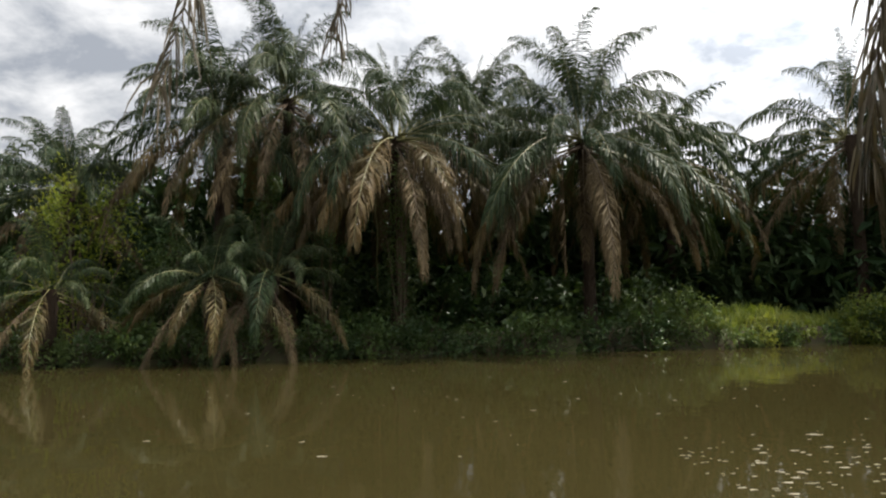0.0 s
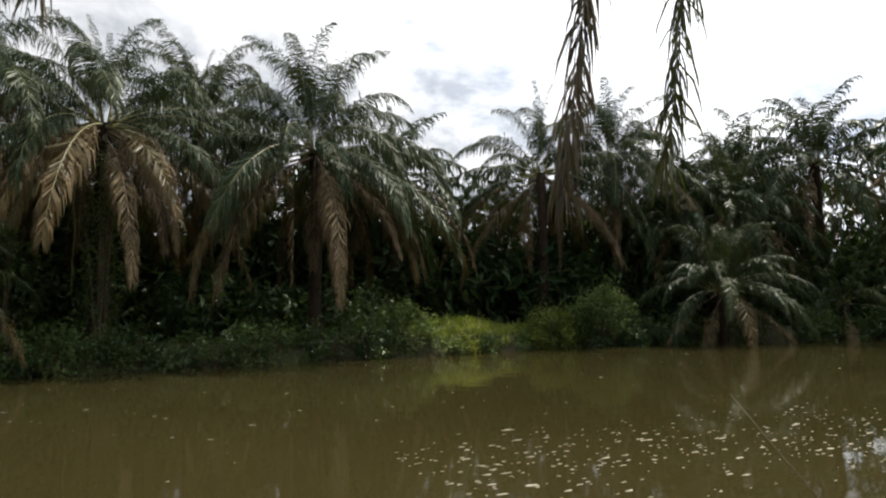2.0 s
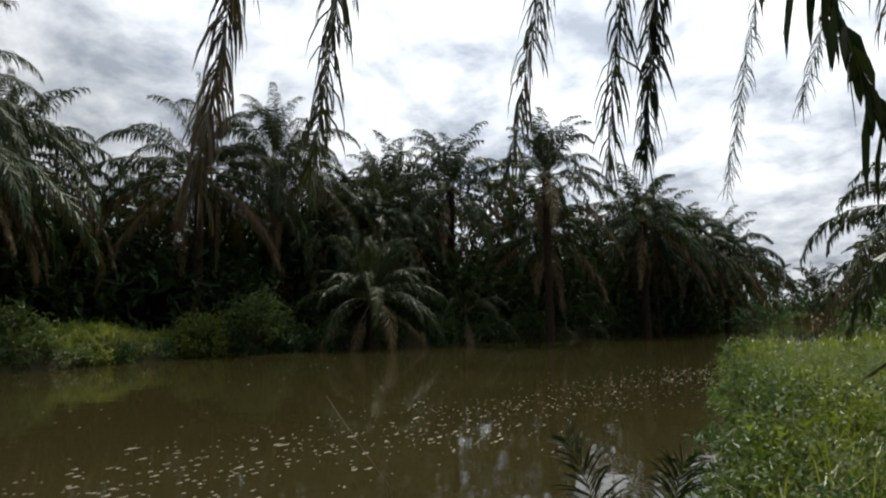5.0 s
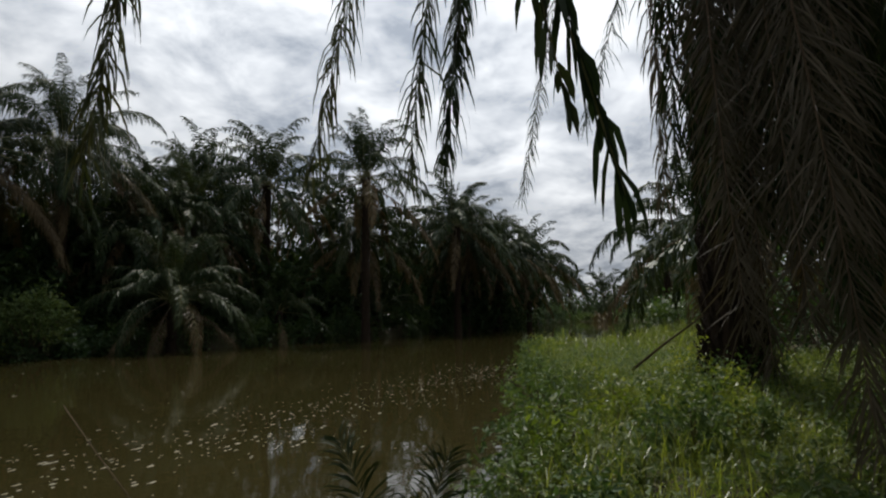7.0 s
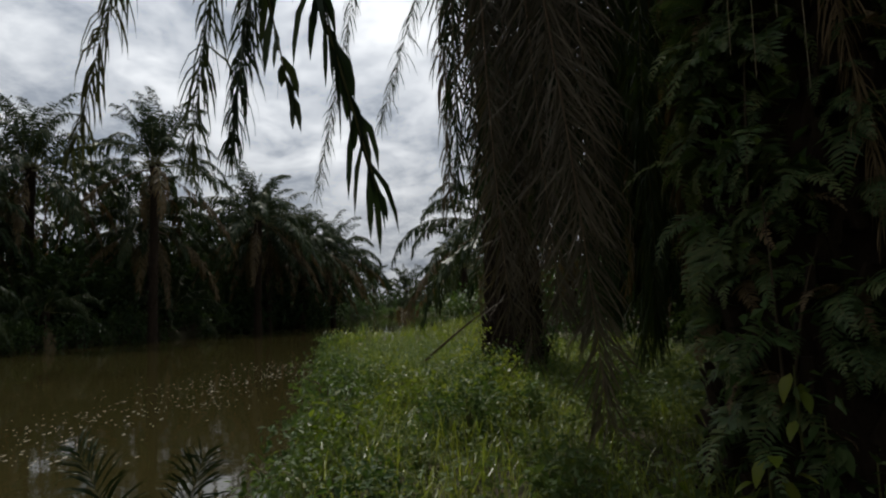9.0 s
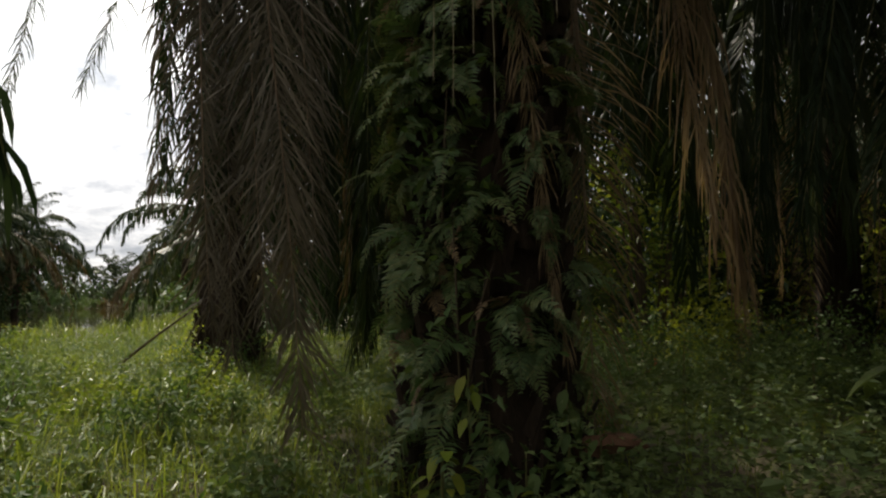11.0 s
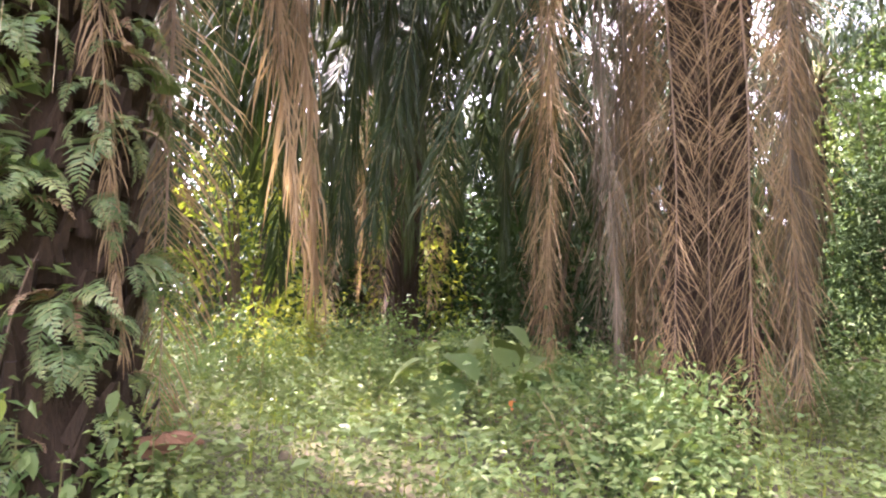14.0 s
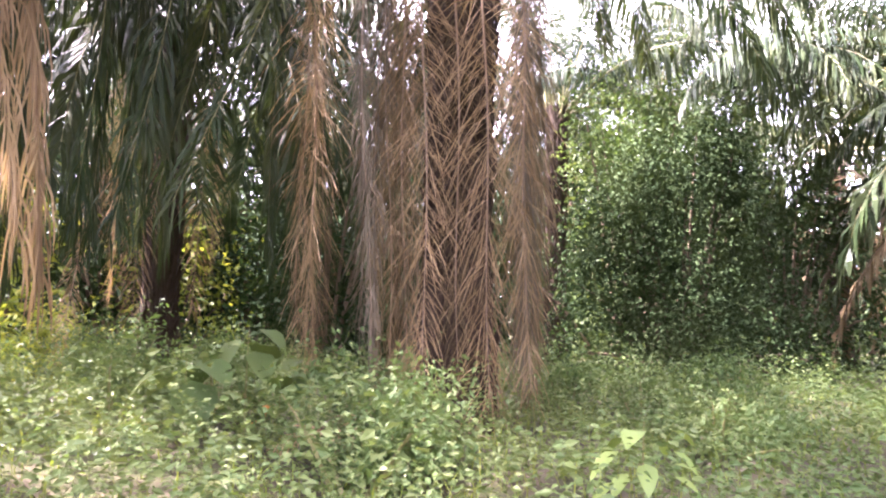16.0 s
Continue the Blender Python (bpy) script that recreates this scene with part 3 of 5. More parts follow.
# all but the last are unseen palms, added to dim skylight from behind
for i, (x, y) in enumerate(((-9.5, -3.5), (-12, -9.5), (-11.5, -17.5), (-17, -1.5), (22.5, -8.6))):
    oil_palm(x, y, 0.6, 8.0, 120 + i, "middle", 1.0, (1, 4, 8, 9, 6, 0, 3, 3), "", NEAR)
rng = random.Random(5)
for i in range(10):
    x = -34 + 9.0 * i
    oil_palm(x + rng.uniform(-2, 2), -36 - rng.uniform(0, 8), 0.6, 8 + rng.uniform(-0.6, 0.8), 300 + i, "remote", 1.0, (1, 4, 7, 8, 7, 1, 5, 4), "oil palm deeper in the plantation", "oil palms deeper in the plantation")

GREY = (WITHERED, RACHIS_DRY)
# the last pair is the shade-darkened brown that gives the skirt depth
GREENISH, BROWN, GOLD, SHADED = (GREEN, RACHIS), (DRY, RACHIS_DRY), (OLIVE, RACHIS), (UMBER, RACHIS_DRY)
# sag, width, angles of the leaflets to the midrib, midrib radius
LIMP, STIFF, STRAP, THICK = (1.2, 0.028, (62, 34), 0.026), (0.6, 0.017, (58, 32), 0.014), (1.3, 0.036, (52, 24), 0.03), (1.15, 0.0285, (66, 34), 0.024)
PAD, DRAPE, SHEET, THREAD, FEATHER, CLOSE = (0.35, 0.034, (62, 42), 0.03), (0.4, 0.0105, (66, 34), 0.026), (1.5, 0.03, (34, 16), 0.03), (0.8, 0.011, (50, 24), 0.012), (0.18, 0.0155, (52, 30), 0.022), (0.4, 0.016, (66, 34), 0.026)
seeds = itertools.count(500)


def hang(*rows):
    """Fronds that hang from a crown. Each row: palm, tip, lean, materials, leaflet length, fall, kind."""
    for palm, tip, up, mats, blade, fall, (sag, wide, spread, rib) in rows:
        hanging_frond(palm, tip, next(seeds), mats, blade, {LIMP[1]: 220, THICK[1]: 400, STRAP[1]: 170, DRAPE[1]: 230, FEATHER[1]: 330}.get(wide, 230), wide, sag, fall=fall, up=up, spread=spread, rib=rib, rise=0.4 if palm == skirt_palm else 1.6, twist=-80 if wide == FEATHER[1] else 0, loose=(15, 0.5, 0.55, 1.45) if palm == skirt_palm else None, label={BROWN: "dry brown hanging frond", GREY: "withered grey-brown hanging frond", SHADED: "dry hanging frond with shade put into its brown", GOLD: "fading olive hanging frond"}.get(mats, "long green drooping frond"))


# over the river
hang((rear_palm, (-2.25, 5.49, 4.16), (0.28, 0.13), GREY, 0.9, 3.0, LIMP), (rear_palm, (-0.94, 6.52, 5.02), (0.16, 0.03), GREY, 0.8, 3.0, LIMP),
     (fern_palm, (3.11, 4.76, 3.26), (0.13, -0.10), GREY, 0.8, 3.2, THICK), (fern_palm, (4.99, 5.53, 3.74), (0.11, -0.11), GOLD, 0.85, 3.4, THICK),
     (fern_palm, (6.55, 3.89, 3.79), (0.09, -0.18), GOLD, 0.8, 3.2, LIMP), (fern_palm, (6.82, 2.81, 3.69), (0.04, -0.11), GREENISH, 0.8, 3.4, LIMP),
     (fern_palm, (7.34, 2.54, 4.01), (0.03, -0.11), GREENISH, 0.75, 3.2, THICK), (edge_palm, (10.43, 2.27, 4.02), (0.03, -0.19), GREENISH, 0.55, 3.4, STIFF),
     (edge_palm, (10.56, 1.22, 5.18), (0.03, -0.30), GREENISH, 0.6, 3.0, STIFF), (rear_palm, (2.71, 0.32, 2.60), (-0.04, 0.28), GREENISH, 0.42, 1.3, STRAP))
hang((rear_palm, (1.82, 0.4, 2.64), (-0.04, 0.20), GREENISH, 0.2, 0.8, (1.3, 0.022, (52, 24), 0.014)))
# the curtain round the fern-covered trunk
hang((fern_palm, (7.3, 0.0, 3.5), (0, 0), GREENISH, 0.7, 3.5, LIMP), (fern_palm, (7.4, -0.4, 3.4), (0, 0), GREENISH, 0.7, 3.9, LIMP),
     (fern_palm, (4.98, -1.01, 1.30), (0.01, 0.10), GREY, 0.62, 4.0, FEATHER), (fern_palm, (5.93, -0.61, 1.75), (0.00, 0.06), GREY, 0.62, 4.1, FEATHER),
     (fern_palm, (5.41, -0.79, 2.09), (0.01, 0.08), GREY, 0.62, 3.9, FEATHER), (fern_palm, (5.75, -0.39, 2.09), (0.00, 0.05), GREY, 0.62, 3.9, FEATHER),
     (fern_palm, (5.36, -1.14, 2.65), (0.01, 0.06), GREY, 0.62, 3.9, FEATHER), (fern_palm, (5.9, -1.3, 2.7), (0, 0), GREENISH, 0.7, 3.9, LIMP),
     (fern_palm, (6.3, -1.0, 2.8), (0, 0), GREENISH, 0.7, 3.9, LIMP), (fern_palm, (8.4, 0.1, 3.5), (0, 0), GREY, 0.7, 3.3, LIMP))
hang((fern_palm, (8.2, -0.25, 3.3), (0, 0), GREENISH, 0.7, 3.3, LIMP), (fern_palm, (7.0, -1.6, 2.8), (0, 0), GREENISH, 0.7, 3.5, LIMP),
     (fern_palm, (7.6, -2.2, 2.6), (0, 0), GREENISH, 0.7, 3.5, LIMP), (fern_palm, (8.2, -1.2, 3.1), (0, 0), GREENISH, 0.7, 3.3, LIMP),
     (fern_palm, (6.0, -0.5, 3.0), (0, 0), GREENISH, 0.7, 3.5, LIMP), (fern_palm, (5.6, -0.7, 3.0), (0, 0), GREENISH, 0.7, 3.5, LIMP),
     (fern_palm, (6.9, -0.4, 3.1), (0, 0), GREENISH, 0.7, 3.9, LIMP), (fern_palm, (5.6, -3.7, 1.9), (0, 0), GREY, 0.5, 4.1, LIMP),
     (fern_palm, (4.10, -2.65, 1.86), (0.08, 0.13), BROWN, 0.42, 3.4, THREAD))
# a thick dark curtain between the fern palm and the next one down the bank
hang((fern_palm, (7.82, -0.93, 3.0), (0, 0), GREENISH, 0.8, 4.0, THICK), (edge_palm, (9.3, -1.54, 2.52), (0, 0), SHADED, 0.8, 4.0, THICK),
     (fern_palm, (7.8, -1.55, 2.27), (0, 0), GREENISH, 0.8, 4.0, THICK), (edge_palm, (10.63, -2.38, 1.95), (0, 0), GREENISH, 0.8, 4.0, THICK),
     (edge_palm, (9.96, -2.41, 1.95), (0, 0), GREENISH, 0.8, 4.0, THICK), (edge_palm, (9.15, -2.39, 2.38), (0, 0), SHADED, 0.8, 4.0, THICK),
     (edge_palm, (9.1, -2.5, 1.49), (0, 0), GREENISH, 0.8, 4.0, THICK), (fern_palm, (8.63, -2.52, 1.67), (0, 0), GREENISH, 0.8, 4.0, THICK),
     (edge_palm, (9.12, -2.9, 2.47), (0, 0), GREENISH, 0.8, 4.0, THICK), (edge_palm, (9.41, -3.13, 1.81), (0, 0), GREENISH, 0.8, 4.0, THICK))
hang((fern_palm, (7.63, -2.66, 2.45), (0, 0), SHADED, 0.8, 4.0, THICK), (edge_palm, (9.1, -3.49, 1.47), (0, 0), GREENISH, 0.8, 4.0, THICK))
# between the palms behind
hang((mid_palm, (5.23, -5.12, 2.99), (0.08, 0.09), BROWN, 1.4, 3.0, (1.2, 0.029, (38, 18), 0.024)), (mid_palm, (5.20, -5.43, 2.52), (0.06, 0.06), BROWN, 1.3, 3.4, (1.4, 0.031, (28, 12), 0.02)),
     (mid_palm, (9.05, -9.77, 1.24), (-0.06, -0.05), BROWN, 0.7, 3.9, (0.35, 0.016, (62, 42), 0.03)), (mid_palm, (4.38, -6.35, 3.35), (-0.28, -0.19), GREENISH, 0.95, 3.4, (0.7, 0.036, (60, 40), 0.03)),
     (mid_palm, (5.23, -6.44, 3.01), (-0.11, -0.09), GREENISH, 0.95, 3.4, (1.1, 0.036, (54, 30), 0.03)), (mid_palm, (5.93, -6.62, 3.18), (-0.03, -0.02), GREENISH, 0.9, 3.4, (1.3, 0.036, (44, 22), 0.03)),
     (mid_palm, (5.53, -7.49, 3.45), (-0.14, -0.10), GREENISH, 0.95, 3.4, (0.9, 0.036, (56, 34), 0.03)), (mid_palm, (4.42, -8.58, 3.19), (0.01, 0), GREENISH, 0.9, 3.6, SHEET),
     (mid_palm, (5.86, -7.25, 3.19), (-0.02, -0.02), GREENISH, 0.9, 3.5, SHEET), (mid_palm, (6.05, -8.36, 3.04), (-0.02, -0.02), GREENISH, 0.9, 3.5, SHEET))
hang((mid_palm, (5.20, -10.05, 2.93), (-0.01, -0.01), GREENISH, 0.9, 3.5, SHEET), (mid_palm, (6.08, -4.03, 2.83), (0.02, 0.02), GREENISH, 0.8, 3.2, PAD),
     (mid_palm, (6.51, -5.16, 3.59), (0.03, 0.04), GREENISH, 0.8, 3.0, PAD), (mid_palm, (6.42, -7.43, 2.92), (0.00, 0.00), GREENISH, 0.9, 3.5, SHEET),
     (mid_palm, (6.9, -8.9, 3.3), (0, 0), GREENISH, 1.0, 3.5, SHEET), (mid_palm, (6.3, -9.7, 3.8), (0, 0), GREENISH, 1.0, 3.3, PAD),
     (mid_palm, (5.5, -9.4, 4.3), (-0.2, -0.1), GREENISH, 1.0, 3.0, PAD), (mid_palm, (7.6, -8.2, 3.2), (0, 0), GREENISH, 0.9, 3.3, SHEET))
# dry fronds that hang close round the skirted palm
hang((skirt_palm, (0.91, -9.90, 1.87), (0.03, 0), SHADED, 0.9, 5.0, CLOSE), (skirt_palm, (2.76, -9.51, 1.81), (0.03, 0), SHADED, 0.9, 5.0, CLOSE),
     (skirt_palm, (3.14, -9.06, 1.98), (0.03, 0), GREY, 0.8, 5.0, CLOSE), (skirt_palm, (3.35, -7.78, 1.92), (0.02, 0.01), BROWN, 1.0, 5.0, DRAPE),
     (skirt_palm, (3.63, -7.98, 2.28), (0.01, 0), BROWN, 0.9, 5.0, DRAPE), (skirt_palm, (3.85, -8.98, 1.45), (0.03, 0.01), BROWN, 1.1, 5.2, DRAPE),
     (skirt_palm, (3.97, -9.69, 1.75), (0.04, 0.02), SHADED, 0.7, 5.2, DRAPE), (skirt_palm, (2.34, -7.33, 1.30), (0.05, 0.02), GREY, 0.55, 5.6, (1.3, 0.013, (44, 18), 0.022)),
     (skirt_palm, (2.28, -7.88, 1.45), (0.04, 0.01), SHADED, 0.6, 5.6, DRAPE), (skirt_palm, (1.69, -7.37, 1.37), (0.03, 0.01), BROWN, 0.8, 5.6, DRAPE))
hang((skirt_palm, (0.92, -7.38, 1.24), (0.04, 0.01), BROWN, 1.1, 5.6, DRAPE), (skirt_palm, (1.44, -8.10, 1.26), (0.03, 0.01), SHADED, 0.8, 5.6, DRAPE),
     (skirt_palm, (0.58, -8.13, 1.31), (0.03, 0.00), BROWN, 0.9, 5.6, DRAPE), (skirt_palm, (2.11, -7.93, 1.39), (0.03, 0.01), BROWN, 0.8, 5.6, DRAPE))
rng = random.Random(61)
for i in range(13):  # the rest of the dry skirt, all round its trunk
    a = radians(150 + 255 * i / 12)
    r = rng.uniform(0.95, 1.35)
    hanging_frond(skirt_palm, (1.66 + math.cos(a) * r, -8.85 + math.sin(a) * r, rng.uniform(0.9, 1.9)), 580 + i, GREY if i % 4 == 0 else SHADED, rng.uniform(0.65, 0.9), 250, 0.015, 0.9, rise=0.4, fall=5.6, spread=(60, 26), rib=0.018, loose=(15, 0.5, 0.55, 1.45), label="dry brown hanging frond")


def dry_strips(palm, tips, top):
    """Long pale dry leaflets that dangle from the crown, each a part."""
    for i, (x, y, z) in enumerate(tips):
        h = top - z
        k = np.linspace(0, 1, 8)
        w = 0.011 * (1 - 0.85 * k ** 2)
        c = (np.stack([x + 0.1 * (1 - k) ** 2 + 0.02 * np.sin(5 * k + i), y + 0.16 * (1 - k) ** 2, top - h * k], axis=1) - np.array(palm.location)) @ np.array(palm.rotation_euler.to_matrix())
        side = np.array([0.55, -0.83, 0.0])
        v = np.concatenate([c - side * w[:, None], c + np.array([0.003, 0.002, 0]), c + side * w[:, None]])
        f = [(j, j + 1, 8 + j + 1, 8 + j) for j in range(7)] + [(8 + j, 8 + j + 1, 16 + j + 1, 16 + j) for j in range(7)]
        child("dry_leaflet", mesh_of("dry_leaflet", v, f, [STRAW]), palm, None, "pale straw-coloured dry leaflet")


dry_strips(fern_palm, ((3.86, -1.95, 3.3), (3.97, -1.72, 3.41), (4.01, -1.61, 3.58), (3.9, -1.84, 3.75), (3.74, -2.35, 4.0)), 6.4)


# ---- shrubs, vines and ground cover ----
def shrub(name, x, y, base, rx, ry, h, n, leaf, mat, seed, label, category="shrub", group="", clumps=26, low=0.0, stout=1.0):
    rng = np.random.default_rng(seed)
    plant = tagged(new(name), label, category, group)
    plant.location = (x, y, base)
    th, u = rng.uniform(0, 6.283, clumps), rng.random(clumps)
    rr = np.sqrt(rng.random(clumps))
    z = low + (1 - low) * u
    fall = np.sqrt(np.clip(1 - (z * 0.92) ** 2.4, 0.05, 1))
    c = np.stack([np.cos(th) * rr * rx * fall, np.sin(th) * rr * ry * fall, z * h], axis=1)
    vs, fs, off = [], [], 0
    for k in range(0, clumps, 3):
        e = c[k]
        b = np.array([e[0] * 0.2, e[1] * 0.2, 0])
        par = np.linspace(0, 1, 5)[:, None]
        pts = b + (e - b) * par + np.array([0, 0, 1]) * (np.sin(par * 3.14) * 0.08 * h)
        v, f = tube(pts, np.linspace(0.035, 0.008, 5) * (0.6 + h * 0.25) * stout, 4)
        vs.append(v); fs += [[q + off for q in g] for g in f]; off += len(v)
    child("branching_stem", mesh_of("branching_stem", np.concatenate(vs), fs, [RACHIS if leaf < 0.11 else TWIG]), plant)
    pick = rng.integers(0, clumps, n)
    spread = np.array([rx, ry, h]) * 0.15 * (26 / clumps) ** 0.33
    p = c[pick] + rng.normal(0, 1, (n, 3)) * spread
    p[:, 2] = np.clip(p[:, 2], 0.03, None)
    d = unit(rng.normal(0, 1, (n, 3)) + np.array([0, 0, -0.25]) + 0.6 * unit(p * np.array([1, 1, 0.1])))
    nr = rng.normal(0, 0.6, (n, 3)) + np.array([0, 0, 1.0])
    v, f = leaves(p, d, nr, leaf * rng.uniform(0.7, 1.35, n), leaf * rng.uniform(0.35, 0.6, n))
    child("foliage", mesh_of("foliage", v, f, [mat]), plant)
    return plant


def along_far(x, inset):
    return float(np.interp(x, FAR_X, FAR_Y)) + inset


UNDER = "shrubs under the far palms"
rng = random.Random(9)
for i in range(54):  # low leafy edge that hangs down the far bank to the water
    x = -28 + i * 1.45 + rng.uniform(-0.5, 0.5)
    if 14.2 < x < 21.5:
        continue
    y = along_far(x, rng.uniform(-0.25, 0.35))
    shrub("shrub", x, y, -0.03, 1.4, 0.8, rng.uniform(1.2, 2.0), 620, 0.22, HERB if rng.random() < 0.35 else SHRUB, 600 + i, "low green undergrowth overhanging the river bank", "shrub", "low shrubs on the far bank", 20)
for i, x in enumerate((-4.6, -3.4, -2.2, -1.0, 0.2)):
    shrub("shrub", x, along_far(x, -0.1), -0.03, 1.0, 0.6, 0.9 + 0.12 * (i % 3), 460, 0.2, HERB if i % 2 else SHRUB, 660 + i, "low green undergrowth overhanging the river bank", "shrub", "low shrubs on the far bank", 16)
for i in range(34):  # dark understorey between and behind the far trunks
    x = -32 + i * 3.1 + rng.uniform(-1, 1)
    y = along_far(x, rng.uniform(4.5, 11))
    if 13 < x < 23:
        y = max(y, 41)
    shrub("shrub", x, y, gz(x, y) - 0.1, 2.4, 2.0, rng.uniform(2.4, 5.0), 720, 0.54, SHRUB, 700 + i, "dark green shrub under the oil palms", "shrub", UNDER, 26)
for x, y, rx, ry, h, n, mat, lab in (
        (-19.6, 34.6, 3.9, 2.0, 8.2, 4200, LIME, "tall bush with yellow-green leaves between palms"), (-24, 34.0, 3.0, 2.2, 4.8, 2000, SHRUB, "leafy green bush on the river bank"), (-14.6, 34.2, 2.4, 2.0, 5.4, 2000, SHRUB, "leafy green bush on the river bank"),
        (10.6, 32.3, 1.7, 1.2, 2.6, 1300, SHRUB, "broad-leaved bush hanging over the water"), (12.6, 32.2, 1.5, 1.0, 2.0, 1000, HERB, "pale broad-leaved bush hanging over the water"),
        (-14.2, 30.0, 2.0, 0.9, 1.3, 1200, HERB, "green grassy mound at the water's edge"), (22.6, 33.2, 2.2, 1.4, 2.4, 2600, SPIT, "sunlit green mound of creepers on the bank"),
        (25.4, 32.2, 2.4, 1.4, 2.9, 2800, HERB, "green mound of creepers on the bank"), (28.2, 31.2, 2.2, 1.3, 2.2, 2200, SHRUB, "green mound of creepers on the bank")):
    shrub("shrub", x, y, gz(x, y) - 0.25, rx, ry, h, n, 0.24, mat, int(900 + x * 7), lab, "shrub", "", 40)
for x, y, h in ((-2.2, 34.2, 8.5), (-9.5, 35.0, 9.0), (-6.2, 35.0, 6.0)):
    shrub("climbing_vine", x, y, gz(x, y), 1.0, 0.9, h, 1600, 0.22, SHRUB, int(950 + x * 5), "green creeper climbing a palm trunk", "vine", "creepers on the palms", 50)
for i in range(22):  # bushes down the river
    x = 40 + i * 3.5
    y = along_far(x, rng.uniform(-0.3, 0.8))
    shrub("shrub", x, y, -0.03, 2.6, 1.3, rng.uniform(1.6, 3.0), 620, 0.34, SHRUB, 1000 + i, "dark green shrub at the river's edge", "shrub", "shrubs down the river", 22)
for x, y, h in ((126, 14, 3), (128, 9, 2.6), (127, 3, 2.8), (60, -1.0, 2.4), (52, -1.0, 2.2), (74, -1.5, 2.6), (86, -1.5, 3.0), (100, 0, 3.0), (114, 0, 3.2)):
    shrub("shrub", x, y, gz(x, y) - 0.1, 3.6, 2.6, h, 700, 0.45, SHRUB, int(1100 + x), "distant green bush beside the river", "shrub", "shrubs down the river", 26)
for i, (x, y) in enumerate(((115, 13), (114.5, 10), (115, 7), (114.5, 4), (116, 1.5), (116, 15.5))):  # reedy weeds that close the bend
    shrub("shrub", x, y, gz(x, y) - 0.15, 2.2, 1.9, 1.5 + 0.3 * (i % 3), 420, 0.5, YELLOW if i % 3 == 1 else HERB, 1150 + i, "reedy weeds on the low bank at the bend", "shrub", "reedy weeds at the bend", 22)
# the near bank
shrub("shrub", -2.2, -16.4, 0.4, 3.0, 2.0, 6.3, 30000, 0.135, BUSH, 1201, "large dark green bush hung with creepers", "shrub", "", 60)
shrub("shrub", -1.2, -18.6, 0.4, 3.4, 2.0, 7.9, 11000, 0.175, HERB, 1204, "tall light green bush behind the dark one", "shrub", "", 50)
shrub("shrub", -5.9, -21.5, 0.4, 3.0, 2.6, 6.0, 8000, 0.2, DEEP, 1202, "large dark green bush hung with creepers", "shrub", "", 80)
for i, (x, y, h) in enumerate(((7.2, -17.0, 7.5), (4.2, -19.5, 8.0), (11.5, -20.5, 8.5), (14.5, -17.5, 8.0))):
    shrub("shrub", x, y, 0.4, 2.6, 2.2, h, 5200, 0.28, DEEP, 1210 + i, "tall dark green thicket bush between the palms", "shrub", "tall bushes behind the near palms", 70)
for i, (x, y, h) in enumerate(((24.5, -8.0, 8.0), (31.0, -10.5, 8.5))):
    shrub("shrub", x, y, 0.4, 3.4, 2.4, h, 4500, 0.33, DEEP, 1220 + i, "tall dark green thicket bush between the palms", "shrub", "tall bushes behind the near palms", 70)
shrub("shrub", 10.4, -10.0, 0.5, 1.5, 1.0, 1.5, 1100, 0.16, LIME, 1203, "bright yellow-green shrub in the sun", "shrub", "", 16)
for i, (x, y, h, m) in enumerate(((13.5, -11.5, 5.4, LIME), (16.0, -14.5, 5.0, SHRUB), (12.5, -17.5, 4.5, LIME), (20, -17, 5.0, SHRUB), (5.5, -22, 4.0, SHRUB), (21, -9, 4.2, SHRUB), (24, -5, 3.2, SHRUB), (11, -25, 4.5, SHRUB), (2, -26, 4.4, SHRUB), (-10, -28, 4.4, SHRUB), (33, -4, 3.2, SHRUB), (30, -15, 5.5, SHRUB), (18, -28, 5, SHRUB), (-16, -24, 5, SHRUB))):
    shrub("shrub", x, y, 0.5, 2.5, 2.2, h, 1700, 0.25, m, 1300 + i, "sunlit shrub among the palms" if m == LIME else "green shrub among the palms", "shrub", "shrubs among the near palms", 44)


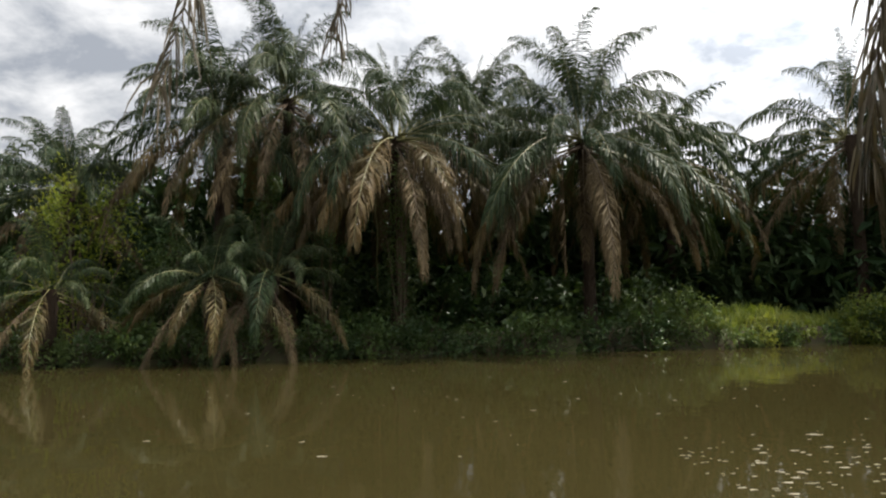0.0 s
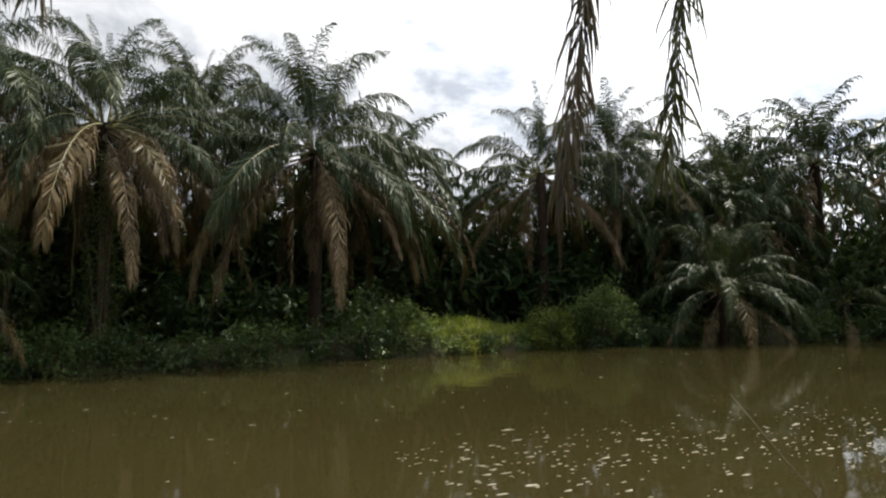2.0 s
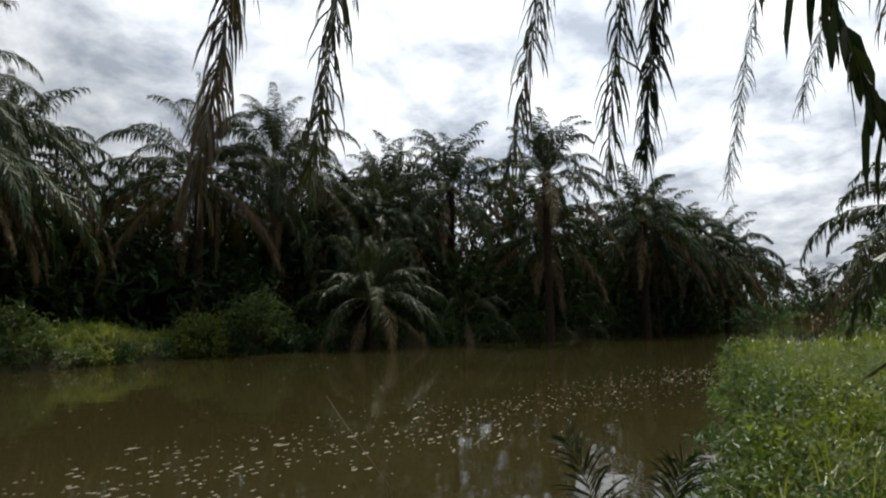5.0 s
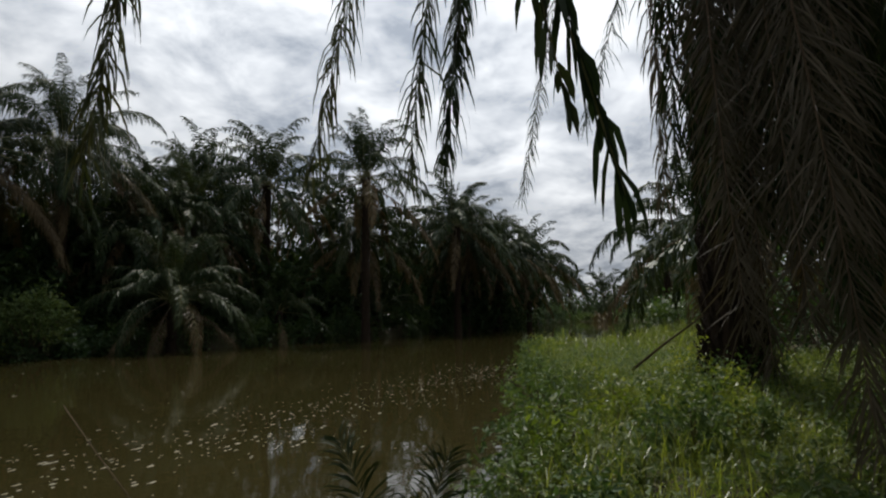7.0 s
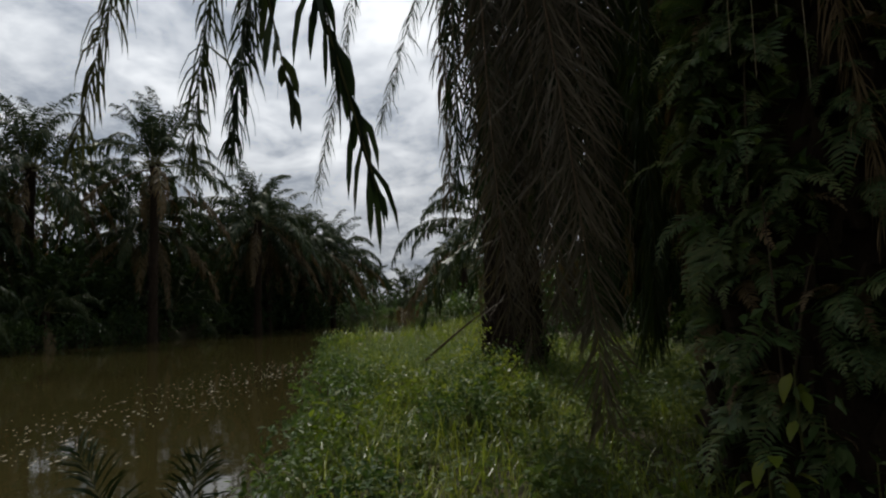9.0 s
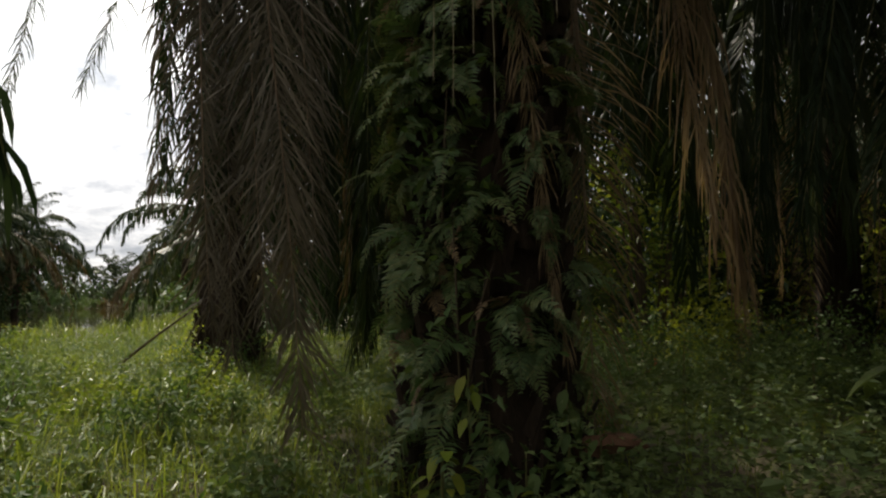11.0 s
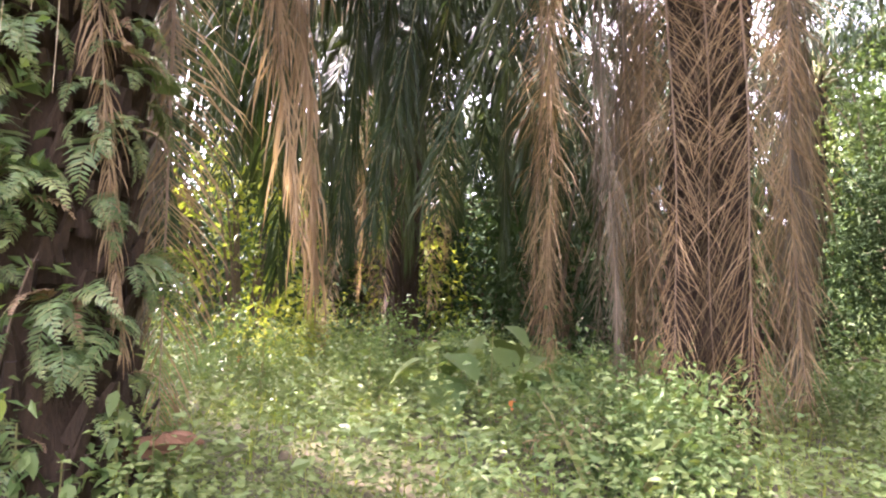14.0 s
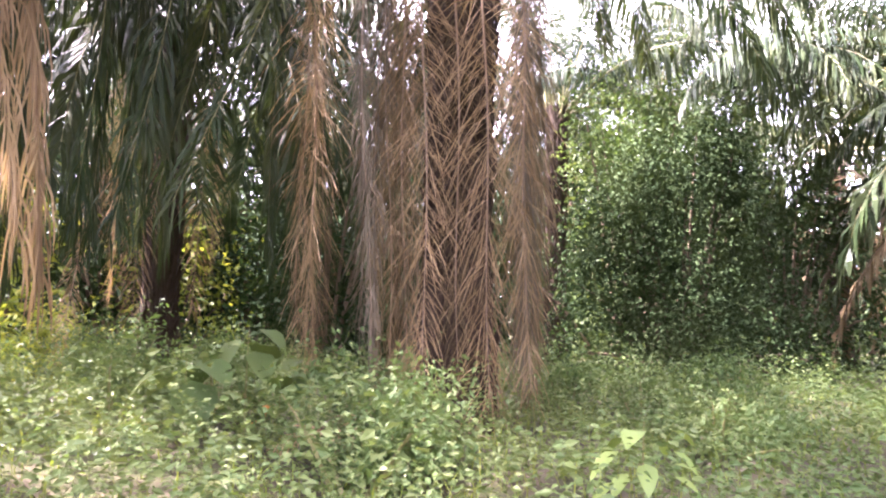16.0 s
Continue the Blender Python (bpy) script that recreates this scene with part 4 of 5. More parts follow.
def cover(name, x, y, mat, seed, label, blades_of=None, tall=(0.2, 0.5), leaf=0.1, per=7):
    """Ground cover over given places: grass blades or small leafy herbs, as one sheet of stuff."""
    rng = np.random.default_rng(seed)
    n = len(x)
    z = ground_z(x, y)
    ok = z > 0.02
    x, y, z = x[ok], y[ok], z[ok]
    n = len(x)
    p = np.stack([x, y, z - 0.03], axis=1)
    if blades_of:
        th = rng.uniform(0, 6.283, n)
        out = np.stack([np.cos(th), np.sin(th), np.zeros(n)], axis=1)
        d = unit(out * rng.uniform(0.1, 0.6, n)[:, None] + np.array([0, 0, 1.0]))
        w = np.stack([-np.sin(th), np.cos(th), np.zeros(n)], axis=1)
        patch = 0.5 + 0.5 * np.sin(x * 2.1 + 2 * np.sin(y * 1.3)) * np.sin(y * 2.6 + 1.6 * np.sin(x * 0.9 + 1))
        v, f = blades(p, d, w, rng.uniform(*tall, n) * (0.45 + 1.1 * patch), blades_of * rng.uniform(0.7, 1.3, n), rng.uniform(0.2, 0.9, n))
    else:
        patch = 0.5 + 0.5 * np.sin(x * 1.15 + 1.7 * np.sin(y * 0.8)) * np.sin(y * 1.4 + 1.3 * np.sin(x * 0.6 + 2))
        h = tall[0] + (tall[1] - tall[0]) * rng.random(n) * (0.35 + 1.15 * patch)
        q = np.repeat(p, per, axis=0)
        m = len(q)
        frac = rng.uniform(0.25, 1.0, m)
        th = rng.uniform(0, 6.283, m)
        out = np.stack([np.cos(th), np.sin(th), rng.uniform(-0.35, 0.5, m)], axis=1)
        q = q + np.stack([np.zeros(m), np.zeros(m), frac * np.repeat(h, per)], axis=1) + out * 0.03
        nr = np.array([0, 0, 1.0]) + rng.normal(0, 0.65, (m, 3))
        size = leaf * rng.uniform(0.5, 1.2, m) * np.repeat(rng.choice([0.7, 0.9, 1.25], n, p=[0.5, 0.4, 0.1]), per)
        v, f = leaves(q, out, nr, size, size * rng.uniform(0.4, 0.65, m))
    tagged(new(name, mesh_of(name, v, f, [mat])), label, name.replace("_", " "), kind="stuff")


def scatter(seed, n, x0, x1, y0, y1, test):
    rng = np.random.default_rng(seed)
    x, y = rng.uniform(x0, x1, n), rng.uniform(y0, y1, n)
    k = test(x, y)
    return x[k], y[k]


near_edge = lambda x: np.interp(x, NEAR_X, NEAR_Y)
clear = lambda x, y: np.hypot(x, y - 0.5) > 2.0
x, y = scatter(1, 48000, 2, 22, -6, 7, lambda x, y: (y < near_edge(x) + 0.2) & clear(x, y) & (y > -1.5 - 0.25 * x))
cover("grass", x, y, GRASS, 1, "lush sunlit green grass on the river bank", 0.0095, (0.2, 0.55))
x, y = scatter(2, 12000, 20, 60, -4, 8, lambda x, y: (y < near_edge(x) + 0.2) & (y > near_edge(x) - 7))
cover("grass", x, y, GRASS, 2, "green grass farther along the river bank", 0.03, (0.3, 0.7))
x, y = scatter(3, 9000, 3, 24, -5, 7, lambda x, y: (y < near_edge(x) + 0.3) & clear(x, y) & (y > near_edge(x) - 5))
cover("undergrowth", x, y, HERB, 3, "small leafy weeds among the bank grass", None, (0.15, 0.5), 0.09, 6)
x, y = scatter(4, 22000, -9, 14, -15, -2, lambda x, y: (np.hypot(x, y) > 3.5) & (x > 0.35 * (y + 1) - 1.5) & (y < -2.6 + 0.1 * x))
cover("undergrowth", x, y, HERB, 4, "dense low leafy weeds under the palms", None, (0.15, 1.1), 0.09, 6)
x, y = scatter(5, 4200, -14, 26, -32, -14, lambda x, y: x > -100)
cover("undergrowth", x, y, HERB, 5, "leafy weeds farther back under the palms", None, (0.2, 0.6), 0.22, 5)
x, y = scatter(6, 9000, -9, 14, -14, -2, lambda x, y: clear(x, y) & (x > 0.35 * (y + 1) - 1.5))
cover("grass", x, y, GRASS, 6, "grass blades among the weeds", 0.012, (0.2, 0.5))
x, y = scatter(9, 1500, -9, 14, -16, -5.5, lambda x, y: clear(x, y) & (x > 0.35 * (y + 1) - 1.5))
cover("leaf_litter", x, y, WITHERED, 9, "dry brown fallen leaves caught in the weeds", None, (0.05, 0.35), 0.09, 3)
x, y = scatter(10, 10000, -14, 5, -5, 1.4, lambda x, y: (y < near_edge(x) + 0.1) & (np.hypot(x + 3.2, y + 2.6) > 0.5))
cover("grass", x, y, GRASS, 10, "short trodden grass on the bank", 0.014, (0.06, 0.2))
x, y = scatter(7, 9000, 13, 24, 30, 38, lambda x, y: (y > np.interp(x, FAR_X, FAR_Y)) & (y < np.interp(x, FAR_X, FAR_Y) + 6))
cover("grass", x, y, SPIT, 7, "sunlit grassy spit on the far bank", 0.045, (0.3, 0.8))
x, y = scatter(8, 2600, -30, 60, 18, 44, lambda x, y: (y > np.interp(x, FAR_X, FAR_Y)) & (y < np.interp(x, FAR_X, FAR_Y) + 9))
cover("undergrowth", x, y, SHRUB, 8, "low weeds on the far bank", None, (0.2, 0.6), 0.22, 6)


def far_woods(name, places, seed, n, h, leaf, label, mat=SHRUB):
    """The dense wood that closes the distance: big clumped leaves along a line, as stuff."""
    rng = np.random.default_rng(seed)
    pts = np.array(places, float)
    cum = np.concatenate([[0], np.cumsum(np.hypot(*np.diff(pts, axis=0).T))])
    clumps = n // 60
    u = rng.uniform(0, cum[-1], clumps)
    c = np.stack([np.interp(u, cum, pts[:, 0]), np.interp(u, cum, pts[:, 1]), rng.random(clumps) ** 0.8 * h * (0.75 + 0.25 * np.sin(u * 0.35) * np.sin(u * 0.13 + 1))], axis=1)
    c += rng.normal(0, 1, c.shape) * np.array([2, 2, 0])
    p = c[rng.integers(0, clumps, n)] + rng.normal(0, 1, (n, 3)) * np.array([1.3, 1.3, 0.9])
    p[:, 2] = np.clip(p[:, 2], 0.3, None)
    d = rng.normal(0, 1, (n, 3)) + np.array([0, 0, -0.3])
    v, f = leaves(p, d, rng.normal(0, 0.7, (n, 3)) + np.array([0, 0, 1]), leaf * rng.uniform(0.6, 1.4, n), leaf * rng.uniform(0.22, 0.42, n))
    tagged(new(name, mesh_of(name, v, f, [mat])), label, "woods", kind="stuff")


far_woods("far_woods", ((-75, 52), (-30, 60), (10, 61), (50, 50), (85, 34), (120, 27)), 31, 7500, 11.0, 2.1, "dark green wood behind the far palms")
far_woods("far_woods", ((-50, 45), (-20, 46), (10, 47), (24, 43), (40, 40), (60, 31), (90, 24)), 34, 26000, 10.0, 1.5, "dark green thicket between the far palms", DEEP)
far_woods("far_woods", ((-44, 42), (-12, 43), (12, 43.5), (22, 42), (34, 39)), 38, 19000, 6.5, 1.05, "dark green thicket behind the far trunks", DEEP)
far_woods("far_woods", ((-46, 44), (-18, 44.5), (8, 45), (22, 44), (32, 42)), 39, 15000, 13.0, 1.5, "tall dark green thicket behind the far crowns", DEEP)
far_woods("far_woods", ((30, 40.5), (42, 34.5), (54, 27.5), (66, 21.5), (84, 19.5)), 37, 15000, 7.5, 0.94, "dark green thicket under the palms down the river", DEEP)
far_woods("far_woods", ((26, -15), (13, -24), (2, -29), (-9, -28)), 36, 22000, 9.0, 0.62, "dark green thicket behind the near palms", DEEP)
# never in view: added west of the camera to hold back skylight
far_woods("far_woods", ((-14, 3), (-12, -5), (-16, -12)), 35, 10000, 9.0, 1.2, "unseen thicket added to block skylight from the rear", DEEP)
far_woods("far_woods", ((145, 30), (142, 10), (142, -10), (120, -18), (80, -14), (50, -13)), 32, 10000, 6.5, 1.4, "distant green wood at the river's bend")
far_woods("far_woods", ((50, -22), (30, -40), (5, -46), (-25, -44), (-45, -30)), 33, 9000, 8.0, 1.7, "green wood behind the near palms")


for i, x in enumerate((14.6, 15.8, 17.0, 18.2, 19.4, 20.6, 21.6)):  # grass hanging over the edge of the spit
    y = along_far(x, 0.1)
    shrub("shrub", x, y, -0.03, 0.9, 0.7, 0.95, 520, 0.2, SPIT if i % 2 else HERB, 1600 + i, "sunlit grass tuft hanging over the spit's edge", "shrub", "grass tufts on the spit", 16)
rng = random.Random(19)
for i in range(26):  # leafy tufts that break the edge of the near bank
    x = 6.5 + i * 0.85 + rng.uniform(-0.3, 0.3)
    y = float(near_edge(x)) - rng.uniform(-0.25, 0.7)
    shrub("shrub", x, y, max(gz(x, y), -0.05) - 0.05, rng.uniform(0.4, 0.8), rng.uniform(0.35, 0.6), rng.uniform(0.35, 0.8), 320, 0.11, HERB if rng.random() < 0.6 else GRASS, 1500 + i, "leafy green tuft at the edge of the bank", "shrub", "tufts along the near bank", 12)


rng = random.Random(29)
for i in range(30):  # leafy clumps in the bank grass
    x = rng.uniform(4.5, 14)
    y = float(near_edge(x)) - rng.uniform(0.2, 3.4)
    shrub("shrub", x, y, gz(x, y) - 0.05, rng.uniform(0.35, 0.75), rng.uniform(0.3, 0.6), rng.uniform(0.35, 0.7), 420, 0.085, GRASS if i % 3 == 0 else HERB, 1900 + i, "leafy green clump in the bank grass", "shrub", "clumps in the bank grass", 12)
rng = random.Random(23)
for i in range(24):  # weeds heaped in low mounds under the near palms
    x, y = rng.uniform(-2.5, 10), rng.uniform(-11, -4.8)
    if math.hypot(x - 1.66, y + 8.85) < 1.9 or (-1.6 < x < 0.8 and y > -7.4):
        continue
    h = rng.uniform(0.6, 1.25)
    shrub("shrub", x, y, gz(x, y) - 0.05, rng.uniform(0.6, 1.1), rng.uniform(0.5, 0.9), h, 1100, 0.085, HERB, 1800 + i, "leafy green weeds heaped in a low mound", "shrub", "mounds of weeds under the palms", 18)


# ---- ferns and creepers on the near trunk ----
def fern_frond(length, seed, mats):
    pts = arch(length, 25, -84, 8, 0.9)
    rng = np.random.default_rng(seed)
    n = 19
    par = np.linspace(0, 1, 8)
    s = np.tile(0.14 + 0.86 * (np.arange(n) + 0.5) / n, 2) + rng.normal(0, 0.008, 2 * n)
    sg = np.repeat([-1.0, 1.0], n)
    p = np.stack([np.interp(s, par, pts[:, k]) for k in range(3)], axis=1)
    t = unit(np.stack([np.interp(s, par, unit(np.gradient(pts, axis=0))[:, k]) for k in range(3)], axis=1))
    d = unit(t * rng.uniform(0.45, 0.8, 2 * n)[:, None] + np.array([0, 1.0, 0]) * sg[:, None] + rng.normal(0.1, 0.15, 2 * n)[:, None] * np.array([0, 0, 1]))
    w = unit(t - d * np.sum(t * d, axis=1, keepdims=True))
    prof = np.clip((s - 0.06) / 0.12, 0.3, 1) * np.clip(1.03 - s, 0.04, 1)
    lv, lf = blades(p, d, w, length * 0.40 * prof * rng.uniform(0.7, 1.15, 2 * n) + 0.012, length * 0.055 * (0.35 + 0.65 * prof), rng.uniform(0.1, 0.4, 2 * n), True)
    rv, rf = tube(pts, np.linspace(0.006, 0.0015, 8), 3)
    return mesh_of("fern_frond", np.concatenate([rv, lv]), [list(f) for f in rf] + [[i + len(rv) for i in f] for f in lf], mats, [1] * len(rf) + [0] * len(lf))


FERNS = [fern_frond(l, i, (FERN, RACHIS)) for i, l in enumerate((0.55, 0.7, 0.85))]
DEAD_FERN = fern_frond(0.6, 5, (DRY, RACHIS_DRY))


def fern(m, seed, many=5, size=1.0, label="green fern growing out of the palm trunk", group="ferns on the palm trunk"):
    rng = random.Random(seed)
    plant = tagged(new("fern"), label, "fern", group)
    plant.matrix_basis = m
    for i in range(many):
        a = (i - (many - 1) / 2) * 0.55 + rng.uniform(-0.2, 0.2)
        dead = rng.random() < 0.09
        child("fern_frond", DEAD_FERN if dead else FERNS[rng.randrange(3)], plant, Matrix.Rotation(a, 4, "Z") @ Matrix.Rotation(rng.uniform(-0.4, 0.85), 4, "Y") @ Matrix.Rotation(rng.uniform(-0.7, 0.7), 4, "X") @ Matrix.Scale(size * rng.uniform(0.7, 1.1), 4), "brown withered fern frond" if dead else "")
    return plant


rng = random.Random(41)
TX, TY = fern_palm.location.x, fern_palm.location.y
for i in range(86):
    az = radians(rng.choice((rng.uniform(70, 135), rng.uniform(100, 200), rng.uniform(120, 240))))
    z = 1.0 + (i / 86) ** 0.9 * 4.4
    lean = math.tan(radians(2)) * (z - 0.45)
    r = 0.60
    fern(Matrix.Translation((TX + lean + math.cos(az) * r, TY + math.sin(az) * r, z)) @ Matrix.Rotation(az, 4, "Z"), 60 + i, rng.choice((4, 5, 6)), rng.uniform(0.5, 0.9))
for i in range(16):
    x, y = rng.uniform(4.5, 12), rng.uniform(-11, -5.5)
    fern(Matrix.Translation((x, y, gz(x, y) + 0.15)) @ Matrix.Rotation(rng.uniform(0, 6.28), 4, "Z"), 200 + i, 11, 1.1, "ground fern among low weeds", "ground ferns")


def seedling(x, y, z, h, many, leaf, mat, seed, label, spread=0.12, wide=0.55, low=0.15, tilt=(-0.4, 0.5)):
    """An upright stem with broad pointed leaves, each leaf a part."""
    rng = random.Random(seed)
    plant = tagged(new("seedling"), label, "plant", "broad-leaved seedlings")
    plant.location = (x, y, z)
    v, f = tube([(0, 0, 0), (0.01, 0.01, h * 0.5), (0.0, 0.02, h)], [0.012, 0.009, 0.005], 4)
    child("stem", mesh_of("stem", v, f, [RACHIS]), plant)
    for i in range(many):
        a = i * 2.4 + rng.uniform(-0.4, 0.4)
        l = leaf * rng.uniform(0.75, 1.2)
        k = 5
        par = np.linspace(0, 1, k)
        half = wide * l * 0.5 * np.sin(np.pi * par ** 0.75) ** 0.8
        half[0] = half[-1] = 0.002
        sag = -0.35 * l * par ** 2
        vs = []
        for j in range(k):
            vs += [(par[j] * l, -half[j], sag[j] + 0.22 * half[j]), (par[j] * l, 0, sag[j]), (par[j] * l, half[j], sag[j] + 0.22 * half[j])]
        fs = []
        for j in range(k - 1):
            o = 3 * j
            fs += [(o, o + 3, o + 4, o + 1), (o + 1, o + 4, o + 5, o + 2)]
        lift = h * (low + (1 - low) * (i + 1) / many)
        child("leaf", mesh_of("leaf", vs, fs, [mat], smooth=True), plant, Matrix.Translation((math.cos(a) * spread * 0.2, math.sin(a) * spread * 0.2, lift)) @ Matrix.Rotation(a, 4, "Z") @ Matrix.Rotation(rng.uniform(*tilt), 4, "Y") @ Matrix.Translation((spread * 0.8, 0, 0)))
    return plant


for dx, dy, z, h in ((-0.35, 0.35, 0.5, 1.5), (-0.45, 0.05, 0.5, 1.0), (-0.1, 0.45, 0.5, 2.2), (-0.4, 0.45, 1.6, 1.7), (-0.25, 0.55, 2.6, 1.9)):
    shrub("climbing_vine", TX + dx, TY + dy, z, 0.4, 0.35, h, 170, 0.12, HERB, int(1700 + 10 * h + 7 * z), "leafy creeper climbing the fern-covered palm trunk", "vine", "creepers on the near palm", 14, stout=0.3)
rng = random.Random(43)
for i in range(44):  # leafy seedlings round the foot of the fern-covered trunk
    a = radians(rng.uniform(80, 270))
    r = rng.uniform(0.5, 1.0)
    x, y = TX + math.cos(a) * r, TY + math.sin(a) * r
    seedling(x, y, gz(x, y), rng.uniform(0.2, 0.6), rng.randint(8, 13), rng.uniform(0.10, 0.18), LIME if rng.random() < 0.14 else HERB, 400 + i, "leafy green seedling at the foot of the palm")
for i, (x, y, z) in enumerate(((4.27, -1.98, 1.25), (4.2, -2.1, 0.95), (4.08, -2.62, 1.15), (4.02, -2.85, 0.8), (4.3, -1.8, 0.75))):
    seedling(x, y, z, 0.5, 7, 0.16, LIME if i in (0, 4) else HERB, 440 + i, "leafy creeper shoot hanging on the palm trunk", 0.08, 0.5, 0.2, (0.5, 1.2))
v, f = tube([(4.28, -2.8, 1.02), (4.2, -2.9, 1.16), (4.08, -2.99, 1.22), (3.98, -3.07, 1.235), (3.9, -3.13, 1.21)], [0.12, 0.1, 0.075, 0.05, 0.012], 6)
tagged(new("frond_base", mesh_of("frond_base", v, f, [RUST])), "broken reddish-brown frond base on the palm foot", "frond base")
seedling(-0.54, -5.15, gz(-0.54, -5.15), 0.78, 14, 0.25, PALE, 431, "pale lime-green broad-leaved seedling in the grass", 0.22, 0.55, 0.5, (-0.15, 0.45))
for x, y, h, l, k in ((3.77, -7.07, 1.35, 0.46, 432), (4.22, -6.56, 0.95, 0.5, 433), (3.11, -7.39, 1.1, 0.44, 434), (3.6, -7.6, 0.9, 0.4, 435)):
    seedling(x, y, gz(x, y), h, 5, l, HERB, k, "big broad leaves standing over the weeds", 0.14, 0.9, 0.72, (0.1, 0.8))


FERN_SPOTS = ((3.45, -6.33, 0.85), (1.8, -6.8, 0.9), (2.3, -6.9, 0.85), (2.8, -4.9, 0.8), (4.6, -6.6, 0.85), (0.9, -9.9, 0.9), (-0.6, -11.5, 0.9), (-1.8, -12.2, 0.9))
ORANGE = leaf_material("orange_dead_leaf", [(0.0, (0.30, 0.10, 0.03)), (1.0, (0.45, 0.17, 0.05))], 0.3, 0.5, 0.3, 2.0)
for x, y, k in ((3.51, -7.09, 451), (9.6, -8.2, 452)):
    seedling(x, y, gz(x, y), 0.5, 2, 0.2, ORANGE, k, "withered orange leaf on a thin stem")
for i, (x, y, z) in enumerate(FERN_SPOTS):
    fern(Matrix.Translation((x, y, z)) @ Matrix.Rotation(i * 1.3, 4, "Z"), 260 + i, 9, 0.8, "ground fern among low weeds", "ground ferns")


def water_palm(x, y, z, tips):
    """A young palm rooted at the water's edge, a few stiff fronds rising out of it."""
    palm = tagged(new("palm_seedling"), "young dark green palm rising from the water's edge", "palm")
    palm.location = (x, y, z)
    for i, tip in enumerate(tips):
        end = np.array(tip) - np.array((x, y, z))
        k = np.linspace(0, 1, 10)[:, None]
        pts = 2 * (1 - k) * k * np.array((end[0] * 0.25, end[1] * 0.25, end[2] * 0.8)) + k ** 2 * end
        child("frond", frond_mesh("frond", pts, (-0.5, 0.85, 0), 36, 0.30, 0.012, 0.35, (GREEN, RACHIS), 840 + i, 0.009, 0.05, 0.42, 0.15, spread=(66, 32)), palm)
    return palm


water_palm(3.1, 1.35, -0.1, ((3.2, 1.73, 1.59), (3.25, 1.18, 1.55)))


def leaning_stick(pts, r, label):
    v, f = tube(pts, np.linspace(r, r * 0.45, len(pts)), 5)
    tagged(new("stick", mesh_of("stick", v, f, [TWIG], smooth=True)), label, "stick")


VINES = ((-7.85, 34.3, 12.6, 7.4), (-3.4, 34.4, 9.5, 3.3), (-1.1, 34.3, 8.2, 3.9), (-6.4, 34.6, 9.0, 4.5))


def hanging_vine(x, y, z0, z1, seed):
    rng = random.Random(seed)
    pts = [(x + 0.12 * math.sin(i * 1.7 + seed) * i / 7, y + rng.uniform(-0.05, 0.05), z1 + (z0 - z1) * i / 7) for i in range(8)]
    v, f = tube(pts, [0.03] * 8, 4)
    tagged(new("hanging_vine", mesh_of("hanging_vine", v, f, [RACHIS], smooth=True)), "thin pale vine hanging from a palm crown", "vine", "vines hanging from the palms")


for i, (x, y, z0, z1) in enumerate(VINES):
    hanging_vine(x, y, z0, z1, 20 + i)
leaning_stick([(15.0, 1.0, 0.75), (14.2, 0.2, 1.45), (13.5, -0.55, 2.05)], 0.035, "dry stick leaning on the palm at the bank")
leaning_stick([(2.4, 1.97, -0.2), (2.4, 2.19, 1.48), (2.4, 2.41, 1.68), (2.42, 2.6, 1.84)], 0.004, "thin dry stalk standing at the water's edge")
for i, (x, y) in enumerate(((13.6, -0.7), (13.4, -1.6), (14.0, -0.3), (14.6, -0.4))):
    shrub("shrub", x, y, gz(x, y) - 0.1, 0.6, 0.5, 1.1 - 0.15 * i, 500, 0.1, LIME if i in (0, 2) else HERB, 1400 + i, "creeper heaped round the foot of the palm", "shrub", "creepers round the palm foot", 14)
sprout = tagged(new("palm_seedling"), "small palm seedling sprouting at the water's edge", "palm tree")
sprout.location = (4.25, 2.0, gz(4.25, 2.0) - 0.03)
